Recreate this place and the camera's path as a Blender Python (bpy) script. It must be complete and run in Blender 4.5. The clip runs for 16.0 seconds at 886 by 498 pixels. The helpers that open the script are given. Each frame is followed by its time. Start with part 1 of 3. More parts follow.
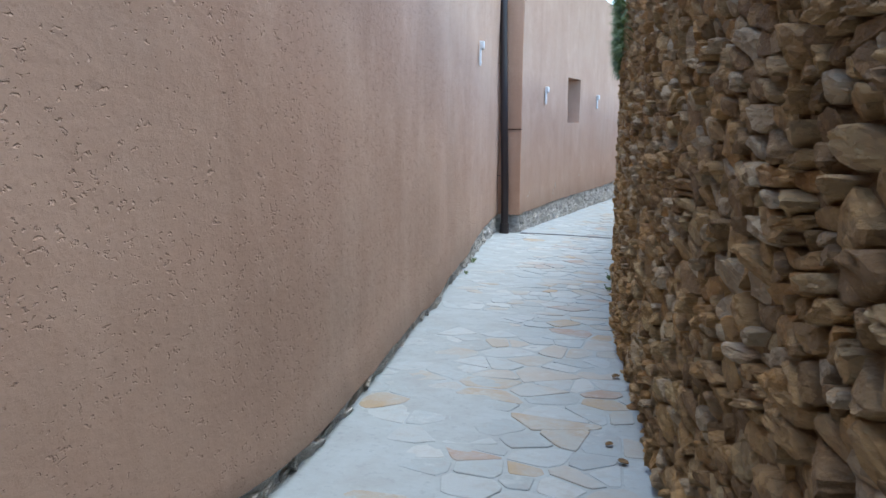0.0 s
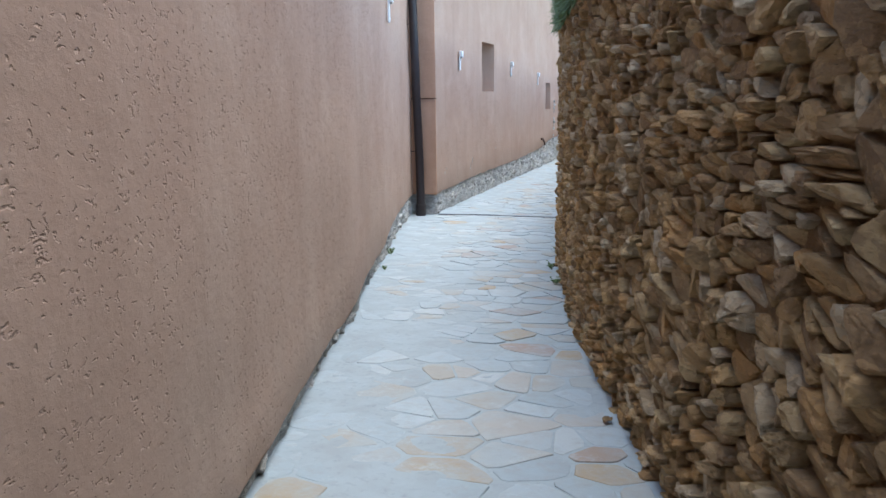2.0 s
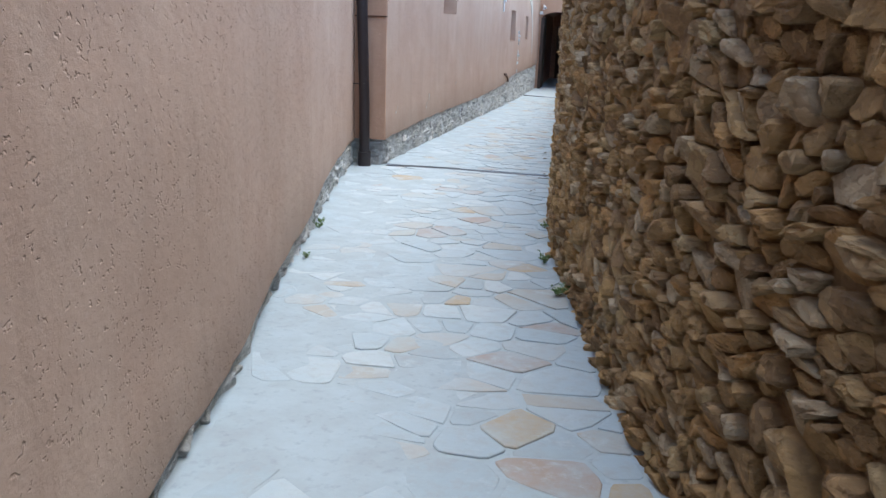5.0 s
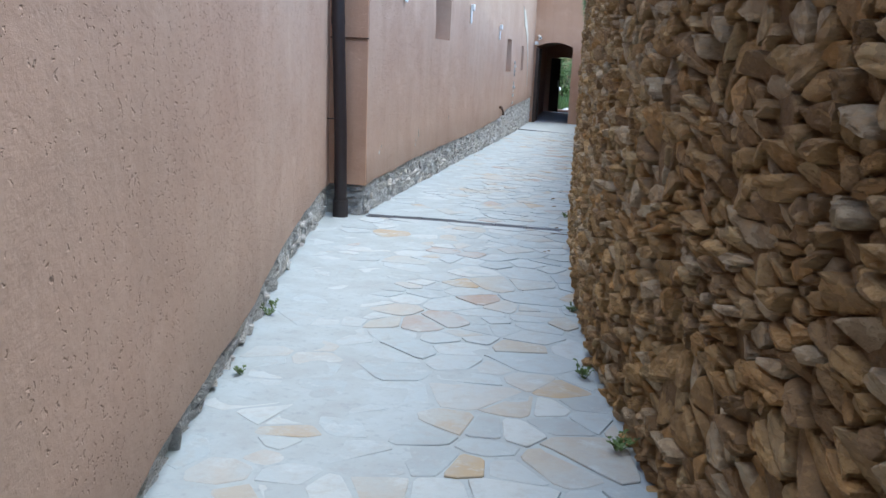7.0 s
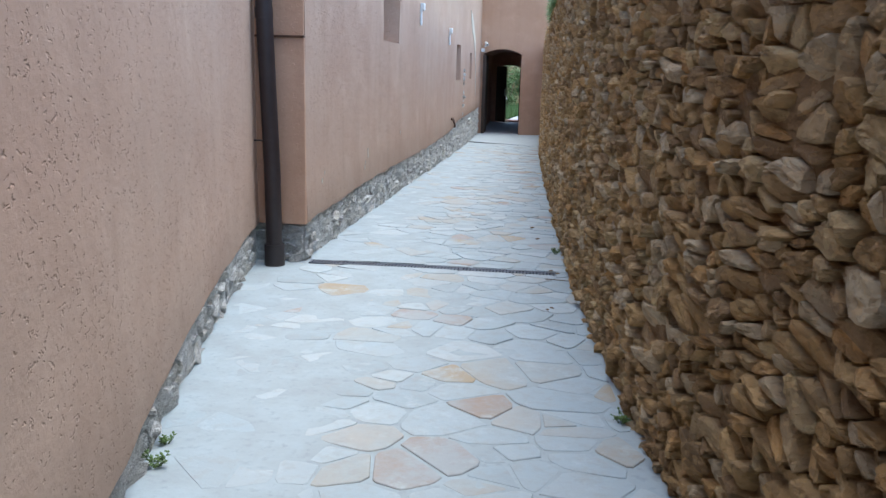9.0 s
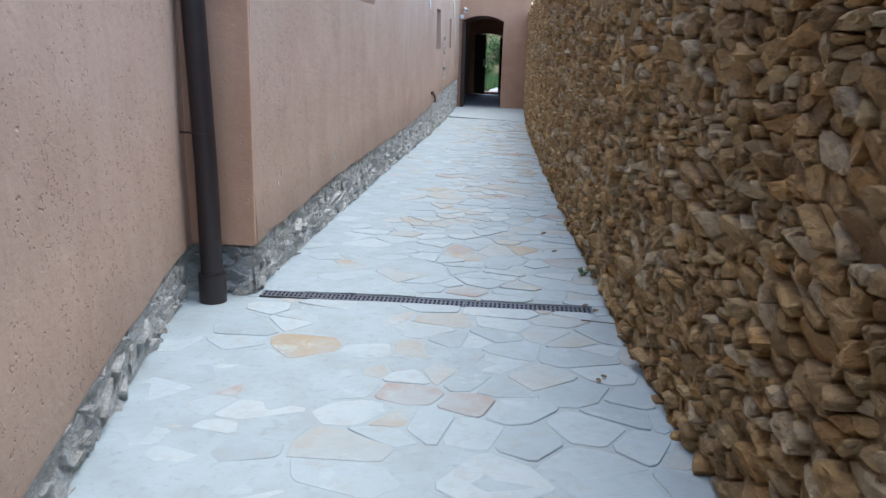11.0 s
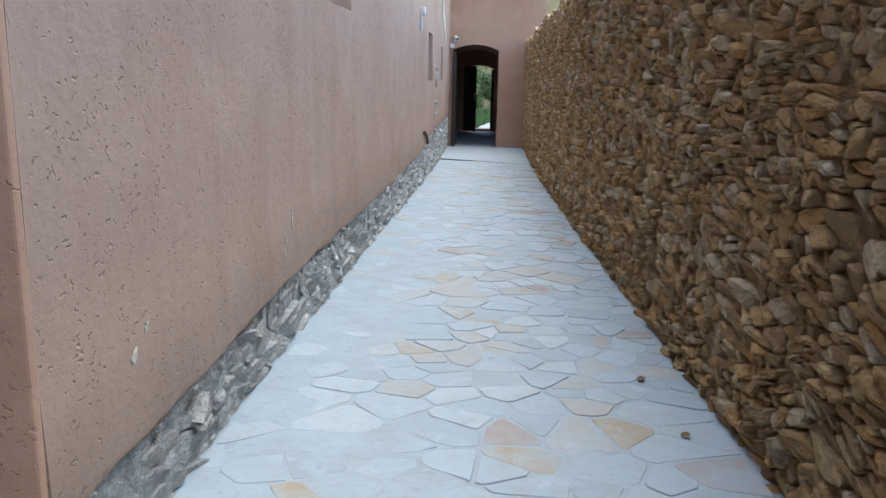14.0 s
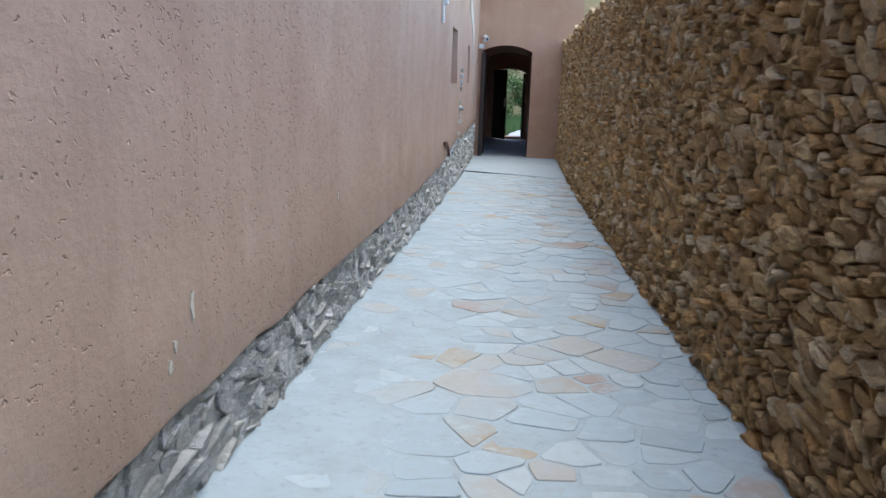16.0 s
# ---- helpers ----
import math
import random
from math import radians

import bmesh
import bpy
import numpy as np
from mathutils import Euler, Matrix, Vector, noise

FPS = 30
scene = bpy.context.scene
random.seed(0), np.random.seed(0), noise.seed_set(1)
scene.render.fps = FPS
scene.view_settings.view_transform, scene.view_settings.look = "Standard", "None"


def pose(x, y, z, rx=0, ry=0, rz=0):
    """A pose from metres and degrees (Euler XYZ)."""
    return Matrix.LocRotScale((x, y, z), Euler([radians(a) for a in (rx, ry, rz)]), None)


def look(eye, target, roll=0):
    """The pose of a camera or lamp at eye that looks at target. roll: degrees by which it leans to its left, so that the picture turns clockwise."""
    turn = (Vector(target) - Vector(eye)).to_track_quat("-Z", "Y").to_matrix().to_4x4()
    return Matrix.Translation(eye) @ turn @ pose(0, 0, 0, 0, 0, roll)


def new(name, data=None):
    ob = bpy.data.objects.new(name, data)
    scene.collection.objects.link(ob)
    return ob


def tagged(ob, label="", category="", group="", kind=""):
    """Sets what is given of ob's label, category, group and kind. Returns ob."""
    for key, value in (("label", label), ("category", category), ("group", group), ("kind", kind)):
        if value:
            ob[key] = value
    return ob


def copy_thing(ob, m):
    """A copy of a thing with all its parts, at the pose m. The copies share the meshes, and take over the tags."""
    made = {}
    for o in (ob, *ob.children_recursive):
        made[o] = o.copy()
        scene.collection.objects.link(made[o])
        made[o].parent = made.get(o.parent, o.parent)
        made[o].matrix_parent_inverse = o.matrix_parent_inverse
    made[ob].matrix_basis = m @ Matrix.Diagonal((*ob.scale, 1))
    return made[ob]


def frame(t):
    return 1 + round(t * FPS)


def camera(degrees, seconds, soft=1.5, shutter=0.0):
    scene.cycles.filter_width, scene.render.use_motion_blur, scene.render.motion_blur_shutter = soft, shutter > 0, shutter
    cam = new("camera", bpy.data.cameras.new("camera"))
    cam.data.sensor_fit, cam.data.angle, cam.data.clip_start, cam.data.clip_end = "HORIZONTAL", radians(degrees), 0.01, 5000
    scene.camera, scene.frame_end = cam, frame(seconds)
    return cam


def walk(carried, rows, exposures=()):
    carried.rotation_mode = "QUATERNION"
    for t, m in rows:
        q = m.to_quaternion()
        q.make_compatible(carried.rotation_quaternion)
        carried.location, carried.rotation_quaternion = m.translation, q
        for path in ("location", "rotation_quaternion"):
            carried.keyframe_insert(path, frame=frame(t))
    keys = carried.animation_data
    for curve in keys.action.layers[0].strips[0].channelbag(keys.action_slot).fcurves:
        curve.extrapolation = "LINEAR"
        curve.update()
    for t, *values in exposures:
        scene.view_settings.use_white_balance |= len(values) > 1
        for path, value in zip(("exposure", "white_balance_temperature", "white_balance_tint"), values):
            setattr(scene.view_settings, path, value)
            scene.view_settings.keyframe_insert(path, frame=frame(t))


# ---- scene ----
cam = camera(58.0, 16.0)
METRES, EYE, TILT, LEAN, TURN = 14.0, 1.65, 0.0, 0.0, 21.9
ROWS = [
    (0.0, 0.0, 0.0, 0.0, 0.08, -9.41, -0.49),
    (0.5, -0.0014, 0.0216, 0.0002, -3.98, -10.47, -0.64),
    (1.0, -0.0005, 0.0535, -0.0017, -6.71, -10.78, 0.41),
    (1.5, -0.0026, 0.0793, -0.0046, -7.37, -10.7, 0.39),
    (2.0, -0.0046, 0.1068, -0.0076, -6.94, -11.13, 0.65),
    (2.5, -0.0047, 0.1306, -0.0091, -8.06, -12.1, -0.22),
    (3.0, -0.0056, 0.1598, -0.0099, -10.44, -13.15, -1.99),
    (3.5, -0.002, 0.1913, -0.0127, -10.15, -15.51, -3.2),
    (6.0, 0.0226, 0.3397, -0.0208, -10.46, -15.81, -1.5),
    (6.5, 0.0264, 0.37, -0.0231, -10.74, -14.96, -2.19),
    (7.0, 0.0339, 0.4048, -0.024, -11.13, -13.62, -2.48),
    (7.5, 0.0387, 0.4332, -0.0255, -12.06, -13.41, -2.62),
    (8.0, 0.0418, 0.4688, -0.0261, -13.79, -14.03, -2.03),
    (8.5, 0.0456, 0.5014, -0.0287, -14.5, -13.14, -1.6),
    (9.0, 0.0465, 0.5319, -0.0302, -15.6, -12.69, -1.52),
    (11.5, 0.0766, 0.6872, -0.0342, -17.64, -14.97, -1.62),
    (12.0, 0.0835, 0.7236, -0.0368, -17.12, -14.53, -0.92),
    (12.5, 0.0899, 0.7547, -0.037, -18.25, -13.19, -0.42),
    (13.0, 0.1003, 0.7896, -0.0375, -20.28, -12.95, -0.82),
    (13.5, 0.107, 0.8209, -0.0392, -20.04, -12.43, -1.18),
    (14.0, 0.1172, 0.8555, -0.0406, -19.02, -12.26, -1.23),
    (14.5, 0.1292, 0.8855, -0.0411, -17.94, -12.73, -1.08),
    (15.0, 0.139, 0.9151, -0.042, -17.26, -14.0, -1.72),
    (15.5, 0.1523, 0.9471, -0.0425, -17.02, -13.51, -1.63),
    (16.0, 0.1648, 0.9773, -0.0433, -16.88, -12.01, -2.05),
]
walk(cam, [(t, pose(0, 0, EYE, TILT, LEAN, TURN) @ pose(METRES * x, METRES * y, METRES * z, 90 + pitch, roll, yaw)) for t, x, y, z, yaw, pitch, roll in ROWS],
     exposures=[(0.0, 1.8, 6000, 4), (3.5, 1.95, 6000, 4), (7.0, 1.9, 6000, 4), (12.5, 1.75, 6000, 4), (16.0, 1.7, 6000, 4)])

# ---- world, sun, exposure ----
world = bpy.data.worlds.new("sky_world")
scene.world = world
world.use_nodes = True
sky = world.node_tree.nodes.new("ShaderNodeTexSky")
sky.sky_type = "NISHITA"
sky.sun_disc = False
SUN_EL, SUN_AZ = 77.0, 66.0
sky.sun_elevation = radians(SUN_EL)
sky.sun_rotation = radians(SUN_AZ)
sky.dust_density = 1.0
world.node_tree.links.new(sky.outputs[0], world.node_tree.nodes["Background"].inputs[0])
world.node_tree.nodes["Background"].inputs[1].default_value = 0.15
sun_data = bpy.data.lights.new("sun", "SUN")
sun_data.energy = 1.3
sun_data.angle = radians(60)
sun_data.color = (1.0, 0.91, 0.80)
sun = new("sun", sun_data)
sun_dir = Vector((math.sin(radians(SUN_AZ)) * math.cos(radians(SUN_EL)), math.cos(radians(SUN_AZ)) * math.cos(radians(SUN_EL)), math.sin(radians(SUN_EL))))
sun.matrix_world = look(sun_dir * 40, (0, 0, 0))


# ---- materials ----
def mat(name):
    m = bpy.data.materials.new(name)
    m.use_nodes = True
    t = m.node_tree
    return m, t, t.nodes["Principled BSDF"]


def coords(t, sx=1.0, sy=1.0, sz=1.0):
    tc = t.nodes.new("ShaderNodeTexCoord")
    mp = t.nodes.new("ShaderNodeMapping")
    mp.inputs["Scale"].default_value = (sx, sy, sz)
    t.links.new(tc.outputs["Object"], mp.inputs["Vector"])
    return mp.outputs[0]


def noise_tex(t, vec, scale, detail=4.0, rough=0.55, dist=0.0):
    n = t.nodes.new("ShaderNodeTexNoise")
    n.inputs["Scale"].default_value = scale
    n.inputs["Detail"].default_value = detail
    n.inputs["Roughness"].default_value = rough
    n.inputs["Distortion"].default_value = dist
    t.links.new(vec, n.inputs["Vector"])
    return n.outputs[0]


def ramp(t, fac, stops, interp="LINEAR"):
    r = t.nodes.new("ShaderNodeValToRGB")
    r.color_ramp.interpolation = interp
    el = r.color_ramp.elements
    while len(el) < len(stops):
        el.new(0.5)
    for e, (p, c) in zip(el, stops):
        e.position = p
        e.color = (c, c, c, 1) if isinstance(c, (int, float)) else (*c, 1)
    t.links.new(fac, r.inputs[0])
    return r.outputs[0]


def mix(t, a, b, fac, kind="MIX"):
    m = t.nodes.new("ShaderNodeMix")
    m.data_type = "RGBA"
    m.blend_type = kind
    for sock, v in ((m.inputs[0], fac), (m.inputs[6], a), (m.inputs[7], b)):
        if isinstance(v, (int, float)):
            sock.default_value = v
        elif isinstance(v, tuple):
            sock.default_value = (*v, 1)
        else:
            t.links.new(v, sock)
    return m.outputs[2]


def math_node(t, op, a, b):
    m = t.nodes.new("ShaderNodeMath")
    m.operation = op
    for sock, v in ((m.inputs[0], a), (m.inputs[1], b)):
        if isinstance(v, (int, float)):
            sock.default_value = v
        else:
            t.links.new(v, sock)
    return m.outputs[0]


def bump(t, bsdf, height, strength, dist, under=None):
    b = t.nodes.new("ShaderNodeBump")
    b.inputs["Strength"].default_value = strength
    b.inputs["Distance"].default_value = dist
    t.links.new(height, b.inputs["Height"])
    if under is not None:
        t.links.new(under, b.inputs["Normal"])
    t.links.new(b.outputs[0], bsdf.inputs["Normal"])
    return b.outputs[0]


def chips_tex(t, vec, scale):
    """Random chips: their height and a value for each."""
    wob = t.nodes.new("ShaderNodeTexNoise")
    wob.inputs["Scale"].default_value = scale * 0.8
    wob.inputs["Detail"].default_value = 3
    t.links.new(vec, wob.inputs["Vector"])
    add = t.nodes.new("ShaderNodeVectorMath")
    add.operation = "MULTIPLY_ADD"
    t.links.new(wob.outputs["Color"], add.inputs[0])
    add.inputs[1].default_value = (0.09, 0.09, 0.09)
    t.links.new(vec, add.inputs[2])
    v = t.nodes.new("ShaderNodeTexVoronoi")
    v.inputs["Scale"].default_value = scale
    t.links.new(add.outputs[0], v.inputs["Vector"])
    sep = t.nodes.new("ShaderNodeSeparateColor")
    t.links.new(v.outputs["Color"], sep.inputs[0])
    return v.outputs["Distance"], sep.outputs[0]


def plaster_material(name, low, mid, high):
    m, t, p = mat(name)
    v = coords(t)
    big = noise_tex(t, v, 0.7, 5, 0.6)
    col = ramp(t, big, [(0.3, low), (0.5, mid), (0.72, high)])
    streak = noise_tex(t, coords(t, 3.0, 3.0, 0.22), 1.5, 5, 0.6)
    col = mix(t, col, tuple(c * 0.8 for c in low), math_node(t, "MULTIPLY", ramp(t, streak, [(0.5, 0.0), (0.75, 1.0)]), 0.35))
    blot = noise_tex(t, v, 2.2, 6, 0.65)
    col = mix(t, col, tuple(c * 1.14 for c in high), math_node(t, "MULTIPLY", ramp(t, blot, [(0.52, 0.0), (0.7, 1.0)]), 0.4))
    fine = noise_tex(t, v, 75, 4, 0.6)
    col = mix(t, col, tuple(c * 0.72 for c in low), math_node(t, "MULTIPLY", ramp(t, fine, [(0.28, 1.0), (0.42, 0.0)]), 0.5))
    t.links.new(col, p.inputs["Base Color"])
    p.inputs["Roughness"].default_value = 0.92
    p.inputs["Specular IOR Level"].default_value = 0.2
    group = ramp(t, noise_tex(t, v, 1.4, 5, 0.65), [(0.40, 0.0), (0.62, 0.5)])
    dents = noise_tex(t, coords(t, 1.0, 1.0, 1.4), 13, 6, 0.62)
    near, pick = chips_tex(t, coords(t, 1.0, 0.8, 1.15), 36)
    pits = math_node(t, "MAXIMUM", ramp(t, near, [(0.12, 0.0), (0.36, 1.0)]), ramp(t, math_node(t, "ADD", pick, group), [(0.52, 0.0), (0.58, 1.0)]))
    grain = noise_tex(t, v, 120, 5, 0.7)
    n1 = bump(t, p, dents, 0.3, 0.02)
    n1 = bump(t, p, pits, 0.7, 0.010, n1)
    bump(t, p, grain, 0.3, 0.004, n1)
    return m


def stone_material(name, island, colours, dark, rel=1.0):
    m, t, p = mat(name)
    v = coords(t)
    if island:
        rnd = t.nodes.new("ShaderNodeNewGeometry").outputs["Random Per Island"]
    else:
        rnd = t.nodes.new("ShaderNodeObjectInfo").outputs["Random"]
    n = len(colours)
    col = ramp(t, rnd, [(i / n, c) for i, c in enumerate(colours)], "CONSTANT")
    vein = noise_tex(t, coords(t, 1.0, 1.0, 2.4), 9, 6, 0.65, 0.8)
    col = mix(t, col, dark, math_node(t, "MULTIPLY", ramp(t, vein, [(0.46, 0.0), (0.70, 1.0)]), 0.45))
    spots = noise_tex(t, v, 45, 4, 0.6)
    light = tuple(min(1, c * 1.55 + 0.03) for c in colours[0])
    col = mix(t, col, light, math_node(t, "MULTIPLY", ramp(t, spots, [(0.55, 0.0), (0.75, 1.0)]), 0.5))
    dist, tone = chips_tex(t, coords(t, 1.0, 1.0, 1.7), 21)
    col = mix(t, col, dark, math_node(t, "MULTIPLY", ramp(t, tone, [(0.2, 1.0), (0.5, 0.0)]), 0.4))
    col = mix(t, col, light, math_node(t, "MULTIPLY", ramp(t, tone, [(0.75, 0.0), (0.95, 1.0)]), 0.35))
    t.links.new(col, p.inputs["Base Color"])
    p.inputs["Roughness"].default_value = 0.85
    p.inputs["Specular IOR Level"].default_value = 0.3
    strata = noise_tex(t, coords(t, 1.0, 1.0, 3.5), 26, 7, 0.75, 1.2)
    n1 = bump(t, p, vein, 0.6 * rel, 0.03)
    n1 = bump(t, p, math_node(t, "SUBTRACT", math_node(t, "MULTIPLY", tone, 0.7), dist), 0.7 * rel, 0.016, n1)
    n1 = bump(t, p, strata, 0.9 * rel, 0.025, n1)
    bump(t, p, spots, 0.7 * rel, 0.010, n1)
    return m


def flag_material(name, island):
    m, t, p = mat(name)
    v = coords(t)
    if island:
        rnd = t.nodes.new("ShaderNodeNewGeometry").outputs["Random Per Island"]
    else:
        rnd = t.nodes.new("ShaderNodeObjectInfo").outputs["Random"]
    col = ramp(t, rnd, [(0.0, (0.351, 0.401, 0.422)), (0.2, (0.292, 0.337, 0.356)), (0.36, (0.397, 0.444, 0.457)), (0.55, (0.326, 0.379, 0.403)),
                        (0.70, (0.366, 0.359, 0.328)), (0.80, (0.345, 0.335, 0.295)), (0.89, (0.345, 0.285, 0.195)), (0.95, (0.315, 0.252, 0.205))], "CONSTANT")
    film = noise_tex(t, v, 1.5, 7, 0.72)
    col = mix(t, col, (0.333, 0.406, 0.445), math_node(t, "MULTIPLY", ramp(t, film, [(0.42, 0.0), (0.58, 1.0)]), 0.65))
    mott = noise_tex(t, v, 14, 6, 0.7)
    col = mix(t, col, (0.299, 0.291, 0.266), math_node(t, "MULTIPLY", ramp(t, mott, [(0.48, 0.0), (0.72, 1.0)]), 0.5))
    pale = noise_tex(t, v, 5, 7, 0.75)
    col = mix(t, col, (0.426, 0.490, 0.516), math_node(t, "MULTIPLY", ramp(t, pale, [(0.55, 0.0), (0.68, 1.0)]), 0.6))
    t.links.new(col, p.inputs["Base Color"])
    p.inputs["Roughness"].default_value = 0.7
    p.inputs["Specular IOR Level"].default_value = 0.35
    n1 = bump(t, p, mott, 0.35, 0.012)
    bump(t, p, noise_tex(t, v, 70, 4, 0.6), 0.25, 0.004, n1)
    return m


def rough_material(name, a, b, scale, strength, dist, rough=0.9, metal=0.0):
    m, t, p = mat(name)
    v = coords(t)
    n = noise_tex(t, v, scale, 6, 0.65)
    f = noise_tex(t, v, scale * 6, 4, 0.6)
    col = ramp(t, n, [(0.35, a), (0.65, b)])
    col = mix(t, col, tuple(c * 0.6 for c in a), math_node(t, "MULTIPLY", ramp(t, f, [(0.55, 0.0), (0.75, 1.0)]), 0.4))
    t.links.new(col, p.inputs["Base Color"])
    p.inputs["Roughness"].default_value = rough
    p.inputs["Metallic"].default_value = metal
    n1 = bump(t, p, n, strength, dist)
    bump(t, p, f, strength * 0.7, dist * 0.3, n1)
    return m


BROWN = [(0.40, 0.25, 0.108), (0.48, 0.31, 0.135), (0.25, 0.152, 0.07), (0.51, 0.37, 0.19), (0.43, 0.27, 0.115),
         (0.53, 0.42, 0.275), (0.49, 0.285, 0.11), (0.31, 0.195, 0.095), (0.45, 0.31, 0.16), (0.55, 0.44, 0.295)]
GREY = [(0.54, 0.54, 0.52), (0.47, 0.47, 0.455), (0.59, 0.585, 0.565), (0.42, 0.415, 0.40), (0.55, 0.535, 0.49)]
M_PLASTER = plaster_material("pink_plaster", (0.405, 0.275, 0.21), (0.442, 0.312, 0.24), (0.46, 0.343, 0.27))
M_GATEWALL = plaster_material("terracotta_plaster", (0.44, 0.262, 0.175), (0.48, 0.298, 0.205), (0.51, 0.33, 0.235))
M_STONE = stone_material("rubble_stone", False, BROWN, (0.25, 0.16, 0.085))
M_STONES = stone_material("rubble_stone_joined", True, BROWN, (0.25, 0.16, 0.085))
M_MORTAR = stone_material("earth_mortar", False, [(0.32, 0.20, 0.10)], (0.19, 0.118, 0.06), 1.2)
M_PLINTH = stone_material("plinth_stone", False, GREY, (0.42, 0.415, 0.40))
M_PLINTHS = stone_material("plinth_stone_joined", True, GREY, (0.42, 0.415, 0.40))
M_LIME = stone_material("grey_lime_mortar", False, [(0.60, 0.60, 0.585)], (0.42, 0.42, 0.405), 1.1)
M_FLAG = flag_material("flagstone", False)
M_FLAGS = flag_material("flagstone_joined", True)
M_JOINT = rough_material("pale_joint_mortar", (0.30, 0.34, 0.355), (0.345, 0.405, 0.435), 4, 0.4, 0.012)
M_CONCRETE = rough_material("pale_concrete", (0.32, 0.365, 0.385), (0.36, 0.41, 0.44), 2.5, 0.25, 0.01)
M_PIPE = rough_material("dark_brown_paint", (0.022, 0.016, 0.017), (0.030, 0.022, 0.023), 8, 0.1, 0.004, 0.42)
M_GRATE = rough_material("galvanised_grate", (0.07, 0.08, 0.10), (0.12, 0.13, 0.155), 30, 0.2, 0.002, 0.55, 0.0)
M_VOID = rough_material("drain_channel", (0.012, 0.012, 0.013), (0.02, 0.02, 0.02), 20, 0.2, 0.004)
M_WHITE = rough_material("white_enamel", (0.70, 0.71, 0.72), (0.78, 0.79, 0.80), 12, 0.05, 0.002, 0.4)
M_STEEL = rough_material("dull_steel", (0.35, 0.35, 0.36), (0.5, 0.5, 0.5), 25, 0.1, 0.002, 0.4, 0.9)
M_DARKWOOD = rough_material("dark_stained_wood", (0.035, 0.02, 0.014), (0.06, 0.036, 0.025), 7, 0.3, 0.006, 0.6)
M_TERRA = rough_material("red_brown_render", (0.30, 0.16, 0.11), (0.38, 0.22, 0.16), 3, 0.4, 0.01)
M_TUNNEL = rough_material("dark_passage_render", (0.36, 0.21, 0.15), (0.44, 0.27, 0.20), 3, 0.4, 0.01)
M_TUNFLOOR = rough_material("grey_passage_paving", (0.32, 0.33, 0.34), (0.40, 0.41, 0.42), 5, 0.4, 0.01)
M_OCHRE = rough_material("ochre_render", (0.42, 0.29, 0.15), (0.50, 0.36, 0.20), 2, 0.3, 0.01)
M_LEAF = rough_material("green_leaf", (0.06, 0.115, 0.028), (0.115, 0.18, 0.045), 9, 0.1, 0.003, 0.6)
M_GRASS = rough_material("grass_blades", (0.06, 0.125, 0.025), (0.10, 0.17, 0.04), 5, 0.1, 0.003, 0.6)
M_GROUND = rough_material("grassy_earth", (0.07, 0.075, 0.035), (0.10, 0.12, 0.045), 1.5, 0.5, 0.03)
M_BARK = rough_material("bark", (0.10, 0.075, 0.05), (0.16, 0.12, 0.08), 14, 0.8, 0.02)
M_DRY = rough_material("dry_leaf", (0.12, 0.075, 0.035), (0.2, 0.13, 0.06), 20, 0.2, 0.003)
M_PATCH = rough_material("white_filler", (0.46, 0.42, 0.35), (0.60, 0.56, 0.49), 6, 0.4, 0.006)
M_RUST = rough_material("rusty_brown", (0.07, 0.035, 0.022), (0.11, 0.05, 0.03), 18, 0.3, 0.004)


# ---- plan ----
def smooth_curve(ys, xs, soft):
    g = np.arange(-8.0, 52.0, 0.05)
    v = np.interp(g, ys, xs)
    k = np.exp(-0.5 * (np.arange(-60, 61) * 0.05 / soft) ** 2)
    v = np.convolve(np.pad(v, 60, mode="edge"), k / k.sum(), mode="valid")
    return lambda y: float(np.interp(y, g, v))


floor_z = smooth_curve([-8, 0, 4, 5, 6.5, 8, 10, 12, 14, 16.5, 20, 28, 33.6, 45, 52],
                       [.45, .17, .055, .01, -.06, -.16, -.26, -.335, -.365, -.44, -.51, -.70, -.80, -.80, -.80], 0.5)
right_x = smooth_curve([-8, -3, 0, 1, 2, 3.26, 4.12, 4.83, 5.53, 6.65, 8.3, 9.4, 11, 13, 15, 17.5, 20, 25, 28, 33.6, 52],
                       [1.6, 1.0, .5, .27, .02, -.32, -.53, -.69, -.88, -1.12, -1.39, -1.58, -1.70, -1.80, -1.85, -1.87, -1.91, -1.93, -1.91, -1.84, -1.84], 0.3)
left_x = smooth_curve([-8, 2.0, 2.78, 3.24, 3.98, 4.82, 5.84, 6.6, 7.6, 8.45, 9.3, 10.2, 11.2, 12.7, 13.4, 14.5],
                      [-1.72, -1.73, -1.80, -1.90, -2.07, -2.28, -2.55, -2.69, -3.0, -3.21, -3.40, -3.65, -3.90, -4.22, -4.35, -4.55], 0.25)
house_x = smooth_curve([13.3, 16, 24, 28, 33.6, 40], [-3.95, -3.98, -3.87, -3.845, -3.875, -3.89], 0.4)
left_bottom = smooth_curve([-8, 1.5, 2.3, 3.0, 4.4, 6, 7.5, 8.8, 10, 11.5, 13.4, 20], [.55, .33, .22, .16, .12, .04, -.02, -.07, -.06, -.05, -.04, -.04], 0.3)
house_bottom = smooth_curve([13, 16, 18.5, 21, 24.2, 25.1, 25.9, 27.5, 31, 40], [-.03, -.03, -.06, -.09, -.06, .0, .07, .08, .06, .06], 0.25)
# the top before y=6 is out of view, raised to shade the start
right_top = smooth_curve([-8, 1, 3, 6, 9, 12, 16, 20, 23, 30, 52], [4.2, 4.2, 3.6, 2.85, 2.62, 2.5, 2.35, 2.2, 2.06, 2.0, 2.0], 0.5)
